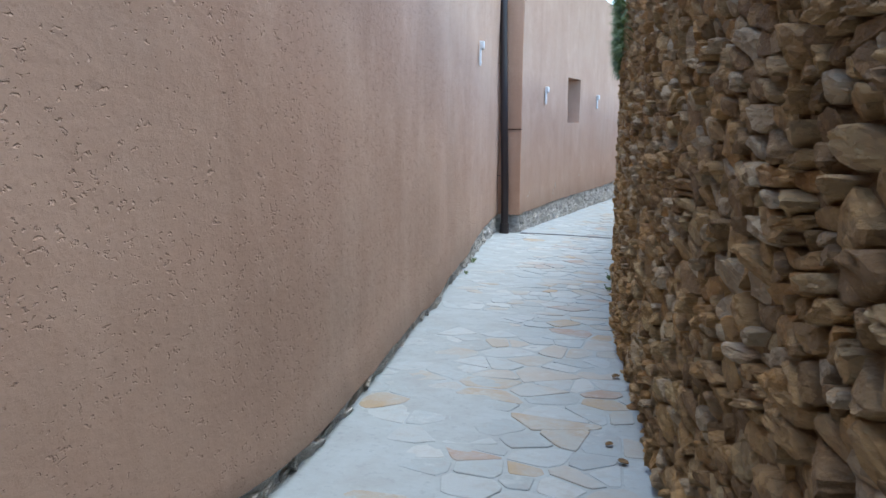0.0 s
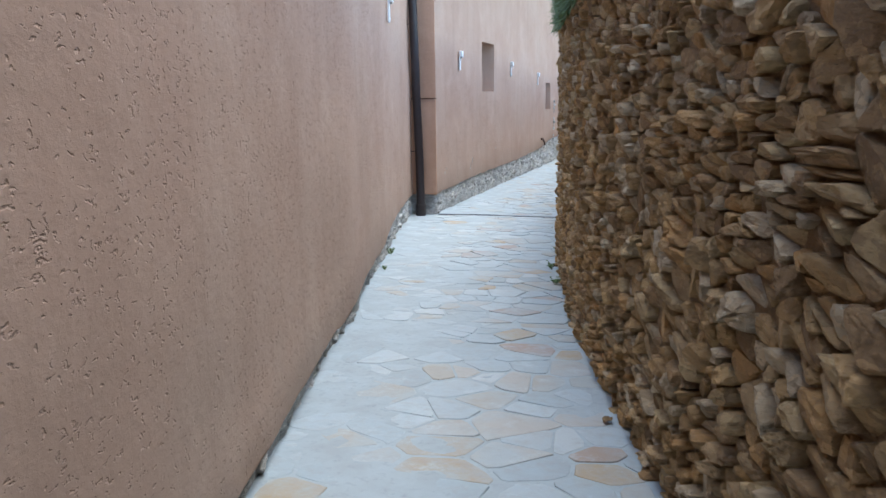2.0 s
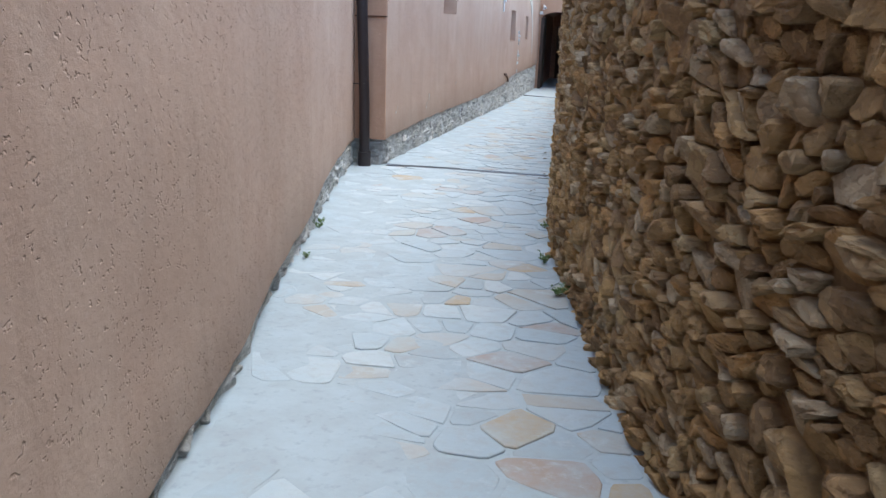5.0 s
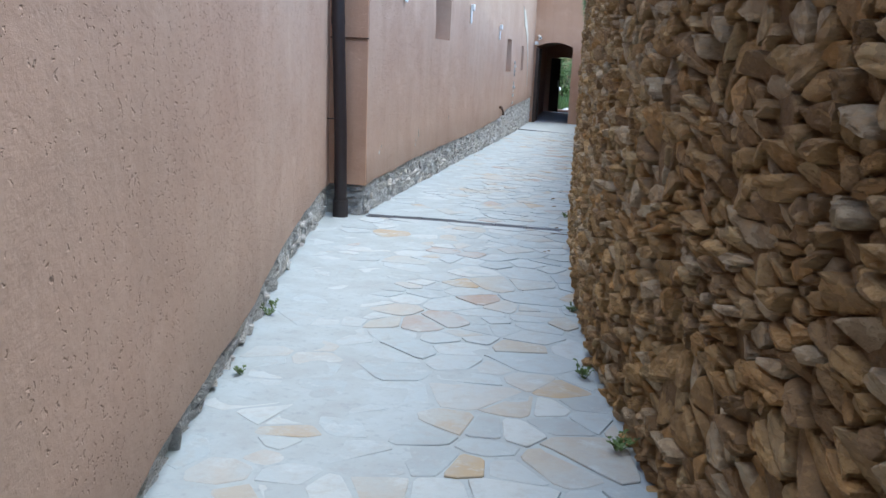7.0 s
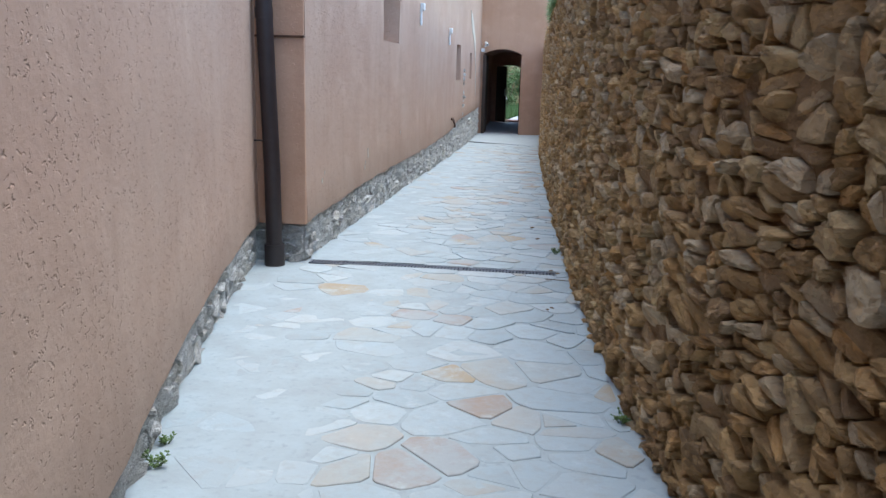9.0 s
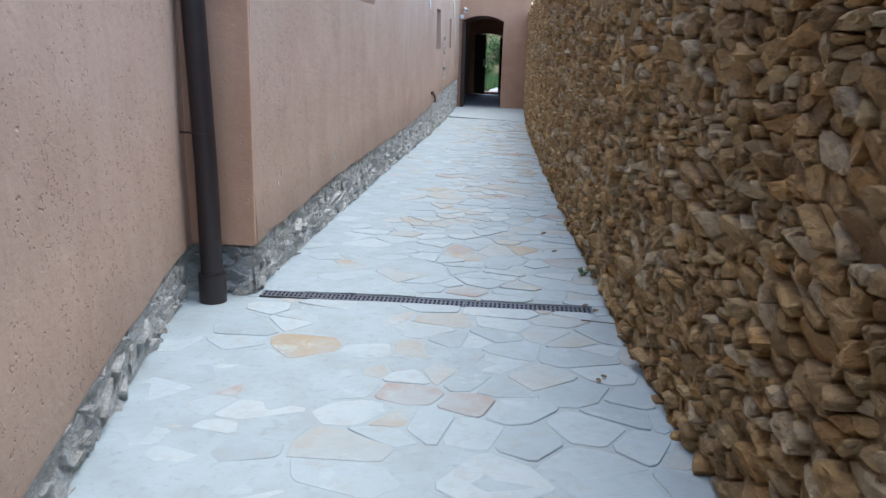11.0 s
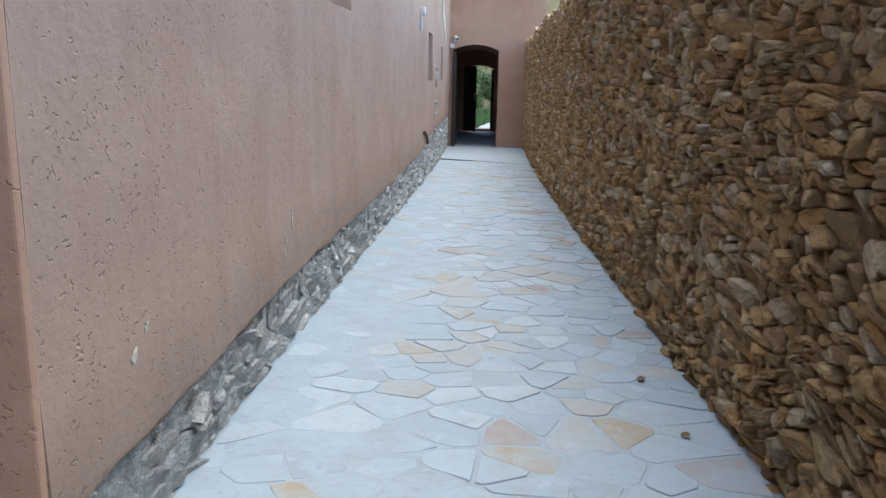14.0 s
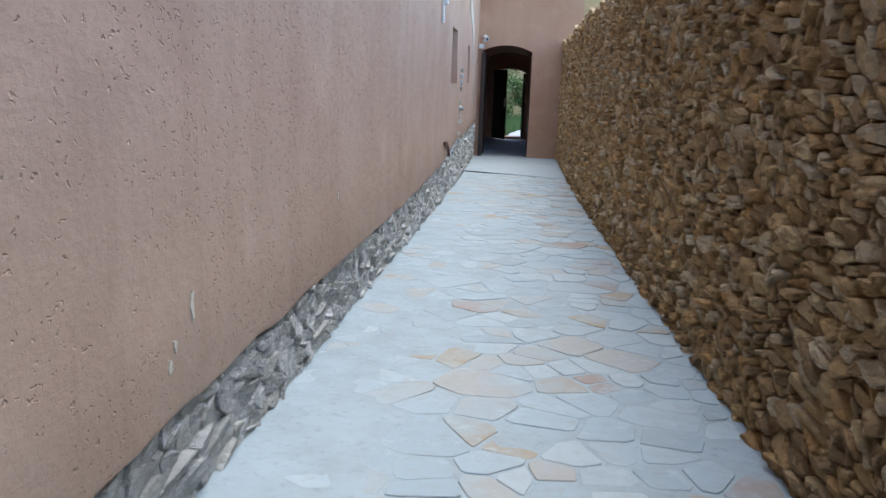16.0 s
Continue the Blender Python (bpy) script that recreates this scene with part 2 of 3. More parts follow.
DRAIN_Y, GATE_Y = 13.46, 33.6
WALL_H = 4.5


def jig(v, f, a, seed=0.0):
    return a * noise.noise(Vector((v[0] * f + seed, v[1] * f - seed, v[2] * f + 0.5 * seed)))


def part(name, bm, material, parent=None, label=""):
    me = bpy.data.meshes.new(name)
    bm.to_mesh(me)
    bm.free()
    me.materials.append(material)
    ob = new(name, me)
    ob.parent = parent
    if label:
        tagged(ob, label)
    return ob


def mesh_part(name, verts, faces, material, parent=None, label="", smooth=False):
    me = bpy.data.meshes.new(name)
    me.from_pydata(verts, [], faces)
    me.materials.append(material)
    if smooth:
        me.polygons.foreach_set("use_smooth", [True] * len(me.polygons))
    ob = new(name, me)
    ob.parent = parent
    if label:
        tagged(ob, label)
    return ob


def empty(name, x, y, z):
    ob = new(name)
    ob.location = (x, y, z)
    bpy.context.view_layer.update()
    return ob


def box(bm, x0, x1, y0, y1, z0, z1, bevel=0.0, m=None):
    made = bmesh.ops.create_cube(bm, size=1.0, matrix=Matrix.LocRotScale(((x0 + x1) / 2, (y0 + y1) / 2, (z0 + z1) / 2), None, (x1 - x0, y1 - y0, z1 - z0)))
    vs = made["verts"]
    if bevel:
        es = list({e for v in vs for e in v.link_edges})
        res = bmesh.ops.bevel(bm, geom=es, offset=bevel, segments=2, affect="EDGES", profile=0.6)
        vs = list({v for f in res["faces"] for v in f.verts} | {v for v in vs if v.is_valid})
    if m is not None:
        bmesh.ops.transform(bm, matrix=m, verts=vs)
    return bm


def tube(bm, a, b, r0, r1, seg=16):
    a, b = Vector(a), Vector(b)
    m = Matrix.Translation((a + b) / 2) @ (b - a).to_track_quat("Z", "Y").to_matrix().to_4x4()
    bmesh.ops.create_cone(bm, cap_ends=True, segments=seg, radius1=r0, radius2=r1, depth=(b - a).length, matrix=m)
    return bm


def smooth_all(bm, angle=40):
    for f in bm.faces:
        f.smooth = True
    for e in bm.edges:
        e.smooth = len(e.link_faces) == 2 and e.calc_face_angle(0) < radians(angle)
    return bm


# ---- irregular cells for stonework and paving ----
def clip(poly, px, py, nx, ny):
    out = []
    n = len(poly)
    for i in range(n):
        a, b = poly[i], poly[(i + 1) % n]
        da = (a[0] - px) * nx + (a[1] - py) * ny
        db = (b[0] - px) * nx + (b[1] - py) * ny
        if da <= 0:
            out.append(a)
        if da * db < 0:
            k = da / (da - db)
            out.append((a[0] + k * (b[0] - a[0]), a[1] + k * (b[1] - a[1])))
    return out


def cells(u0, u1, v0, v1, du, dv, jitter, big, rng, keep=None):
    """Irregular cells that fill a rectangle: a list of (centre, polygon). big: the share of cells that swallow their neighbours."""
    nu, nv = int((u1 - u0) / du) + 1, int((v1 - v0) / dv) + 1
    sites = {}
    for j in range(nv):
        for i in range(nu):
            sites[i, j] = (u0 + (i + 0.5 * (j % 2) + rng.uniform(-jitter, jitter)) * du, v0 + (j + 0.5 + rng.uniform(-jitter, jitter)) * dv)
    weight = {}
    for k in list(sites):
        if k in sites and rng.random() < big:
            weight[k] = rng.uniform(0.3, 0.9)
            for o in ((1, 0), (-1, 0), (0, 1), (0, -1)):
                q = (k[0] + o[0], k[1] + o[1])
                if q not in weight and rng.random() < 0.85:
                    sites.pop(q, None)
    out = []
    for (i, j), (cu, cv) in sites.items():
        if keep is not None and not keep(cu, cv):
            continue
        w = weight.get((i, j), 0.0)
        poly = [(cu - 2 * du, cv - 2 * dv), (cu + 2 * du, cv - 2 * dv), (cu + 2 * du, cv + 2 * dv), (cu - 2 * du, cv + 2 * dv)]
        for jj in range(j - 2, j + 3):
            for ii in range(i - 3, i + 4):
                if (ii, jj) == (i, j) or (ii, jj) not in sites:
                    continue
                ou, ov = sites[ii, jj]
                nx, ny = (ou - cu) / du ** 2, (ov - cv) / dv ** 2
                k = 0.5 + 0.12 * (w - weight.get((ii, jj), 0.0))
                poly = clip(poly, cu + (ou - cu) * k, cv + (ov - cv) * k, nx, ny)
                if len(poly) < 3:
                    break
            if len(poly) < 3:
                break
        if len(poly) >= 3:
            out.append(((cu, cv), poly))
    return out


def centre_of(poly):
    n = len(poly)
    return sum(p[0] for p in poly) / n, sum(p[1] for p in poly) / n


def soften(poly, gap, cut, rng):
    """The polygon drawn in by about gap, its corners cut."""
    cu, cv = centre_of(poly)
    pts = []
    for p in poly:
        r = math.hypot(p[0] - cu, p[1] - cv) + 1e-6
        k = max(0.25, 1 - gap / r)
        pts.append((cu + (p[0] - cu) * k, cv + (p[1] - cv) * k))
    out = []
    n = len(pts)
    for i in range(n):
        a, b = pts[i], pts[(i + 1) % n]
        if math.hypot(b[0] - a[0], b[1] - a[1]) < gap * 1.2:
            out.append(((a[0] + b[0]) / 2, (a[1] + b[1]) / 2))
            continue
        for k in (cut, 1 - cut):
            out.append((a[0] + (b[0] - a[0]) * (k + rng.uniform(-.06, .06)), a[1] + (b[1] - a[1]) * (k + rng.uniform(-.06, .06))))
    return out


def rubble(poly, high, place, rng, gap=0.008):
    """One rough stone: verts and faces. place(u, v, d) gives the point of the wall at height v, d proud of it."""
    ring = soften(poly, gap, 0.24, rng)
    n = len(ring)
    if n < 4:
        return None
    cu, cv = centre_of(ring)
    h = high * rng.choice((rng.uniform(0.25, 0.7), rng.uniform(0.5, 1.2), rng.uniform(0.9, 1.9)))
    tu, tv = rng.uniform(-.4, .4), rng.uniform(-.25, .55)
    verts, faces = [], []
    for scale, d, rough in ((1.0, -0.03, 0.0), (0.99, h * 0.55, 0.22), (0.88, h * 0.95, 0.16), (0.45, h * 1.03, 0.16)):
        for u, v in ring:
            k = scale * (1 + rng.uniform(-rough, rough) * 0.5)
            uu, vv = cu + (u - cu) * k, cv + (v - cv) * k
            dd = d if d < 0 else max(-0.01, d + (tu * (uu - cu) + tv * (vv - cv)) + rng.uniform(-rough, rough) * h)
            verts.append(place(uu, vv, dd))
    verts.append(place(cu, cv, h * rng.uniform(0.8, 1.2)))
    for r in range(3):
        for i in range(n):
            a, b = r * n + i, r * n + (i + 1) % n
            faces.append((a, b, b + n, a + n))
    faces += [(3 * n + i, 3 * n + (i + 1) % n, 4 * n) for i in range(n)]
    return verts, faces


def join_into(store, piece):
    base = len(store[0])
    store[0].extend(piece[0])
    store[1].extend([tuple(i + base for i in f) for f in piece[1]])


def strip(name, ys, rows, material, parent=None, close=True):
    """A sheet over ys and rows of (x, z) functions."""
    verts, faces = [], []
    m = len(rows)
    for y in ys:
        for fn in rows:
            verts.append(fn(y))
    for i in range(len(ys) - 1):
        for j in range(m - 1):
            a = i * m + j
            faces.append((a, a + m, a + m + 1, a + 1))
    return mesh_part(name, verts, faces, material, parent, "", True)


def curve_place(fx, side):
    """side +1: the wall's face looks towards +x; -1: towards -x."""
    def place(u, v, d):
        s = (fx(u + 0.05) - fx(u - 0.05)) / 0.1
        k = side / math.sqrt(1 + s * s)
        return (fx(u) + d * k, u - d * s * k, v)
    return place


right_place, left_place, house_place = curve_place(right_x, -1), curve_place(left_x, 1), curve_place(house_x, 1)


def plaster_sheet(name, y0, y1, place, bottom, top, holes=(), step=0.12):
    """A plastered wall with thickness; holes are (y0, y1, z0, z1, depth)."""
    ys = sorted(set(list(np.arange(y0, y1, step)) + [y1] + [v for h in holes for v in h[:2]]))
    zs = sorted(set(list(np.arange(0.35, 3.3, step)) + list(np.arange(3.42, top, 0.45)) + [top] + [v for h in holes for v in h[2:4]]))
    verts, faces, at = [], [], {}

    def vert(y, z, d):
        verts.append(place(y, z, d))
        return len(verts) - 1
    cols = []
    for y in ys:
        b = bottom(y) + jig((y, 0, 0), 2.5, 0.02) + jig((y, 3, 0), 11, 0.012)
        col = [vert(y, b - 0.002, -0.06), vert(y, b, 0.0 + jig((y, 1, 0), 3, 0.006)), vert(y, b + 0.03, 0.010)]
        for z in zs:
            col.append(vert(y, z, jig((0, y, z), 0.8, 0.022) + jig((5, y, z), 3.2, 0.007)))
        col += [vert(y, top, -0.5), vert(y, b - 0.002, -0.5)]
        cols.append(col)
    for i in range(len(ys) - 1):
        ym = (ys[i] + ys[i + 1]) / 2
        for j in range(len(cols[0]) - 1):
            if 3 <= j < 3 + len(zs) - 1:
                zm = (zs[j - 3] + zs[j - 2]) / 2
                if any(h[0] < ym < h[1] and h[2] < zm < h[3] for h in holes):
                    continue
            faces.append((cols[i][j], cols[i + 1][j], cols[i + 1][j + 1], cols[i][j + 1]))
    faces += [tuple(cols[0]), tuple(reversed(cols[-1]))]
    for a, b, c, d, deep in holes:
        k = [(a, c), (b, c), (b, d), (a, d)]
        front = [vert(y, z, jig((0, y, z), 0.8, 0.022) + jig((5, y, z), 3.2, 0.007)) for y, z in k]
        back = [vert(y + (0.06 if y == a else -0.10), z, -deep) for y, z in k]
        for i in range(4):
            faces.append((front[i], front[(i + 1) % 4], back[(i + 1) % 4], back[i]))
        faces.append(tuple(back))
    return mesh_part(name, verts, faces, M_PLASTER, None, "", True)


def mesh_fix(ob):
    bm = bmesh.new()
    bm.from_mesh(ob.data)
    bmesh.ops.remove_doubles(bm, verts=bm.verts, dist=0.0005)
    bmesh.ops.recalc_face_normals(bm, faces=bm.faces)
    for e in bm.edges:
        e.smooth = len(e.link_faces) == 2 and e.calc_face_angle(0) < radians(35)
    bm.to_mesh(ob.data)
    bm.free()
    return ob


# ---- ground, floor bed, walls ----
bm = bmesh.new()
bmesh.ops.create_grid(bm, x_segments=40, y_segments=40, size=300)
bmesh.ops.transform(bm, matrix=Matrix.Translation((0, 0, -1.02)), verts=bm.verts)
tagged(part("ground", bm, M_GROUND), "grassy earth around the alley", "ground", kind="structure")


def floor_edge_left(y):
    return (left_x(y) if y < 13.4 else house_x(y)) - 0.2


def floor_sheet(name, y0, y1, material, parent, drop, n=30):
    ys = sorted(set(list(np.arange(y0, y1, 0.08)) + [y1]))

    def row(k):
        def at(y):
            x = floor_edge_left(y) * (1 - k) + (right_x(y) + 0.15) * k
            smear = noise.noise(Vector((x * 1.7, y * 1.2, 2))) + 0.6 * noise.noise(Vector((x * 5, y * 5, 7))) + 0.6 - 1.6 * k
            smear = 0.0072 * min(1.0, max(0.0, 0.5 + 1.3 * smear)) if drop > 0.003 else 0.0
            return (x, y, floor_z(y) - drop + jig((x, y, 0), 1.1, 0.012) + smear + jig((x, y, 4), 7, 0.0016))
        return at
    return strip(name, ys, [row(i / n) for i in range(n + 1)], material, parent)


floor = tagged(floor_sheet("floor", -7.0, DRAIN_Y - 0.075, M_JOINT, None, 0.0043), "pale crazy paving of irregular flagstones in mortar", "floor", kind="structure")
floor_sheet("bed", DRAIN_Y + 0.075, 28.7, M_JOINT, floor, 0.0043)
slab = tagged(floor_sheet("floor_slab", 28.74, 33.62, M_CONCRETE, None, 0.002), "plain pale concrete floor before the gate", "floor", kind="structure")

wall_left = mesh_fix(plaster_sheet("wall_left", -7.0, 13.40, left_place, left_bottom, 3.6))
tagged(wall_left, "rough pink-beige plastered wall with pits and streaks", "wall", kind="structure")
NICHES = [(16.82, 17.95, 1.54, 2.48, 0.45), (25.12, 26.15, 0.99, 1.77, 0.45), (28.75, 29.45, 0.99, 1.67, 0.45)]
wall_house = mesh_fix(plaster_sheet("wall_house", 13.42, 33.62, house_place, house_bottom, WALL_H, NICHES))
tagged(wall_house, "pink-beige plastered house wall with blind window niches", "wall", kind="structure")

# the short return between the two plastered walls; its warmer colour offsets bluish sky light
bm = bmesh.new()
box(bm, -4.9, -3.95, 13.385, 13.417, -0.04, 1.44, 0.008)
box(bm, -4.9, -3.955, 13.395, 13.417, 1.44, WALL_H, 0.008)
box(bm, -4.9, -4.10, 13.412, 13.60, -0.03, WALL_H - 0.02)
tagged(part("wall_return", bm, M_GATEWALL), "narrow plastered return where the house steps out", "wall", kind="structure")
bm = bmesh.new()
box(bm, -4.45, -3.948, 13.372, 13.41, 1.435, 1.452, 0.004)
tagged(part("trim", bm, M_RUST), "thin brown metal drip ledge on the plaster", "trim", kind="structure")


def backing(name, y0, y1, place, low, high, material, step, base_d, parent=None, rough=0.02):
    ys = sorted(set(list(np.arange(y0, y1, step)) + [y1]))
    n = max(3, int(1.0 / step * 0.5 * 1.0))
    n = 8 if high(y0) - low(y0) < 1.2 else 46

    def row(k):
        def at(y):
            a, b = low(y), high(y)
            z = a + (b - a) * k
            return place(y, z, base_d + jig((0, y, z), 3.0, rough) + jig((7, y, z), 11, rough * 0.6))
        return at
    return strip(name, ys, [row(i / n) for i in range(n + 1)], material, parent)


wall_right = backing("wall_right", -6.0, 33.6, right_place, lambda y: floor_z(y) - 0.08, right_top, M_MORTAR, 0.07, -0.036)
tagged(wall_right, "old rubble wall of brown stones in earthy mortar", "wall", kind="structure")
strip("core", list(np.arange(-6.0, 33.61, 0.4)), [lambda y: right_place(y, right_top(y) - 0.02, -0.03), lambda y: right_place(y, right_top(y) + 0.03, -0.5),
      lambda y: right_place(y, -1.1, -0.55)], M_MORTAR, wall_right)
plinth_left = backing("plinth_left", -6.5, 13.4, left_place, lambda y: floor_z(y) - 0.06, lambda y: left_bottom(y) + 0.05, M_LIME, 0.08, -0.030)
tagged(plinth_left, "low rubble plinth smeared with grey mortar", "plinth", kind="structure")
plinth_house = backing("plinth_house", 13.44, 33.6, house_place, lambda y: floor_z(y) - 0.06, lambda y: house_bottom(y) + 0.06, M_LIME, 0.08, -0.030)
tagged(plinth_house, "rubble plinth smeared with grey mortar under the plaster", "plinth", kind="structure")
bm = bmesh.new()
box(bm, -4.9, -3.985, 13.43, 13.7, -0.6, -0.03, 0.02)
bmesh.ops.subdivide_edges(bm, edges=bm.edges[:], cuts=5, use_grid_fill=True)
for v in bm.verts:
    v.co += Vector((jig(v.co, 6, 0.025), jig(v.co, 6, 0.025, 9), 0))
plinth_return = tagged(part("plinth_return", bm, M_LIME), "mortar-smeared rubble foot of the plastered return", "plinth", kind="structure")
# added wall, out of view behind the start, that blocks light there
bm = bmesh.new()
box(bm, -2.2, 2.6, -4.4, -4.0, -0.6, 5.0)
tagged(part("shade_wall_back", bm, M_PLASTER), "added unseen plastered wall that shades the alley's start", "wall", kind="structure")


# ---- gate house at the far end ----
def arch_wall(name, x0, x1, y0, y1, z0, z1, a, b, spring, crown, material, label):
    bm = bmesh.new()
    pts = [(x0, z0), (a, z0), (a, spring)]
    n = 14
    for i in range(1, n):
        k = i / n
        pts.append((a + (b - a) * k, spring + (crown - spring) * (1 - (2 * k - 1) ** 2)))
    pts += [(b, spring), (b, z0), (x1, z0), (x1, z1), (x0, z1)]
    f = bm.faces.new([bm.verts.new((x, y0, z)) for x, z in pts])
    ext = bmesh.ops.extrude_face_region(bm, geom=[f])
    bmesh.ops.translate(bm, verts=[v for v in ext["geom"] if isinstance(v, bmesh.types.BMVert)], vec=(0, y1 - y0, 0))
    bmesh.ops.recalc_face_normals(bm, faces=bm.faces)
    return tagged(part(name, bm, material), label, "wall", kind="structure")


arch_wall("wall_gate", -3.90, -1.40, GATE_Y, GATE_Y + 0.45, -1.1, WALL_H, -3.79, -2.57, 1.75, 1.90, M_GATEWALL, "terracotta plastered wall with a low-arched gateway")
arch_wall("wall_inner", -4.3, -1.40, 40.3, 40.7, -1.1, WALL_H, -3.62, -2.60, 1.32, 1.45, M_TUNNEL, "dark rendered wall with a second arched doorway")
bm = bmesh.new()
box(bm, -4.3, -3.84, GATE_Y + 0.45, 40.3, -1.1, WALL_H)
tagged(part("wall_passage_west", bm, M_TUNNEL), "dark rendered side wall of the passage", "wall", kind="structure")
bm = bmesh.new()
box(bm, -2.50, -1.40, GATE_Y + 0.45, 40.3, -1.1, WALL_H)
tagged(part("wall_passage_east", bm, M_TUNNEL), "dark rendered side wall of the passage", "wall", kind="structure")
bm = bmesh.new()
rows = []
for i in range(13):
    k = i / 12
    x, z = -3.84 + 1.34 * k, 1.80 + 0.17 * (1 - (2 * k - 1) ** 2)
    rows.append([bm.verts.new((x, y, z)) for y in (GATE_Y + 0.45, 40.3)] + [bm.verts.new((x, y, 2.4)) for y in (40.3, GATE_Y + 0.45)])
for p, q in zip(rows, rows[1:]):
    for j in range(4):
        bm.faces.new((p[j], p[(j + 1) % 4], q[(j + 1) % 4], q[j]))
tagged(part("ceiling", bm, M_TUNNEL), "low dark vaulted passage ceiling", "ceiling", kind="structure")
bm = bmesh.new()
box(bm, -4.3, -1.4, GATE_Y - 0.02, 40.28, -1.0, -0.812)
tagged(part("floor_passage", bm, M_TUNFLOOR), "worn grey paving of the covered passage", "floor", kind="structure")
bm = bmesh.new()
box(bm, -3.62, -2.60, 40.22, 40.74, -0.95, -0.74, 0.015)
tagged(part("threshold", bm, M_TERRA), "worn red-brown doorstep", "threshold", kind="structure")

# ---- stonework and paving ----
def swirl(u, v):
    """Bends the courses of the rubble so that they run unevenly."""
    a, k = jig((u, v, 3), 1.3, 0.16), jig((u, v, 8), 2.6, 0.16)
    fade = min(1.0, max(0.0, (v - floor_z(u)) / 0.25))
    return u + 0.7 * k * fade, v + (a + 0.4 * k) * fade


rng = random.Random(11)
store = ([], [])
count = 0
for (cu, cv), poly in cells(-0.6, 33.6, -1.0, 4.3, 0.088, 0.052, 0.48, 0.10, rng, lambda u, v: floor_z(u) - 0.1 < v < right_top(u) + 0.03):
    lo, hi = floor_z(cu) - 0.05, right_top(cu) + 0.03
    if cv < lo - 0.05 or cv > hi:
        continue
    poly = clip(poly, cu, lo, 0, -1)
    poly = clip(poly, cu, hi + 0.02, 0, 1)
    poly = clip(poly, 33.58, 0, 1, 0) if poly else poly
    if len(poly) < 3:
        continue
    poly = [swirl(u, v) for u, v in poly]
    piece = rubble(poly, 0.032, lambda u, v, d: right_place(u, v, d - 0.032), rng, rng.uniform(0.002, 0.010))
    if piece is None:
        continue
    if 4.9 < cu < 5.9 and count < 300:
        mesh_part("stone", piece[0], piece[1], M_STONE, wall_right)
        count += 1
    else:
        join_into(store, piece)
tagged(mesh_part("rubble", store[0], store[1], M_STONES, wall_right), kind="stuff")

for name, wall, place, y0, y1, low, high, lo_cu, hi_cu in (
        ("left", plinth_left, left_place, 1.2, 13.25, floor_z, left_bottom, 8.0, 12.0),
        ("house", plinth_house, house_place, 13.46, 33.5, floor_z, house_bottom, 13.4, 19.5)):
    store = ([], [])
    count = 0
    for (cu, cv), poly in cells(y0, y1, -0.95, 0.4, 0.12, 0.075, 0.45, 0.15, rng, lambda u, v: low(u) - 0.1 < v < high(u) + 0.05):
        lo, hi = low(cu) - 0.03, high(cu) + 0.01
        if cv < lo - 0.04 or cv > hi:
            continue
        poly = clip(clip(poly, cu, lo, 0, -1), cu, hi, 0, 1)
        poly = clip(clip(poly, y0, 0, -1, 0), y1, 0, 1, 0) if len(poly) > 2 else poly
        if len(poly) < 3:
            continue
        piece = rubble(poly, 0.015, lambda u, v, d, place=place: place(u, v, d - 0.036), rng, 0.006)
        if piece is None:
            continue
        if lo_cu < cu < hi_cu and count < 200:
            mesh_part("stone", piece[0], piece[1], M_PLINTH, wall)
            count += 1
        else:
            join_into(store, piece)
    tagged(mesh_part("rubble", store[0], store[1], M_PLINTHS, wall), kind="stuff")


for (cu, cv), poly in cells(-4.5, -3.99, -0.45, -0.04, 0.13, 0.09, 0.45, 0.15, rng):
    poly = clip(clip(clip(poly, -3.99, 0, 1, 0), 0, -0.05, 0, 1), 0, -0.42, 0, -1)
    piece = rubble(poly, 0.022, lambda u, v, d: (u, 13.438 - d, v), rng, 0.008) if len(poly) > 2 else None
    if piece is not None:
        mesh_part("stone", piece[0], piece[1], M_PLINTH, plinth_return)


def flagstone(poly, rng):
    ring = soften(poly, rng.uniform(0.004, 0.018), 0.12, rng)
    n = len(ring)
    if n < 4:
        return None
    cu, cv = centre_of(ring)
    top = rng.uniform(-0.003, 0.004)
    tu, tv = rng.uniform(-.012, .012), rng.uniform(-.012, .012)
    verts, faces = [], []
    for inset, d in ((0.0, -0.03), (0.0, top - 0.003), (0.004, top)):
        for x, y in ring:
            r = math.hypot(x - cu, y - cv) + 1e-6
            k = 1 - inset / r
            xx, yy = cu + (x - cu) * k, cv + (y - cv) * k
            verts.append((xx, yy, floor_z(yy) + jig((xx, yy, 0), 1.1, 0.012) + d + (0 if d < -.02 else tu * (xx - cu) + tv * (yy - cv))))
    for r in range(2):
        for i in range(n):
            a, b = r * n + i, r * n + (i + 1) % n
            faces.append((a, b, b + n, a + n))
    verts.append((cu, cv, floor_z(cv) + jig((cu, cv, 0), 1.1, 0.012) + top))
    faces += [(2 * n + i, 2 * n + (i + 1) % n, 3 * n) for i in range(n)]
    return verts, faces


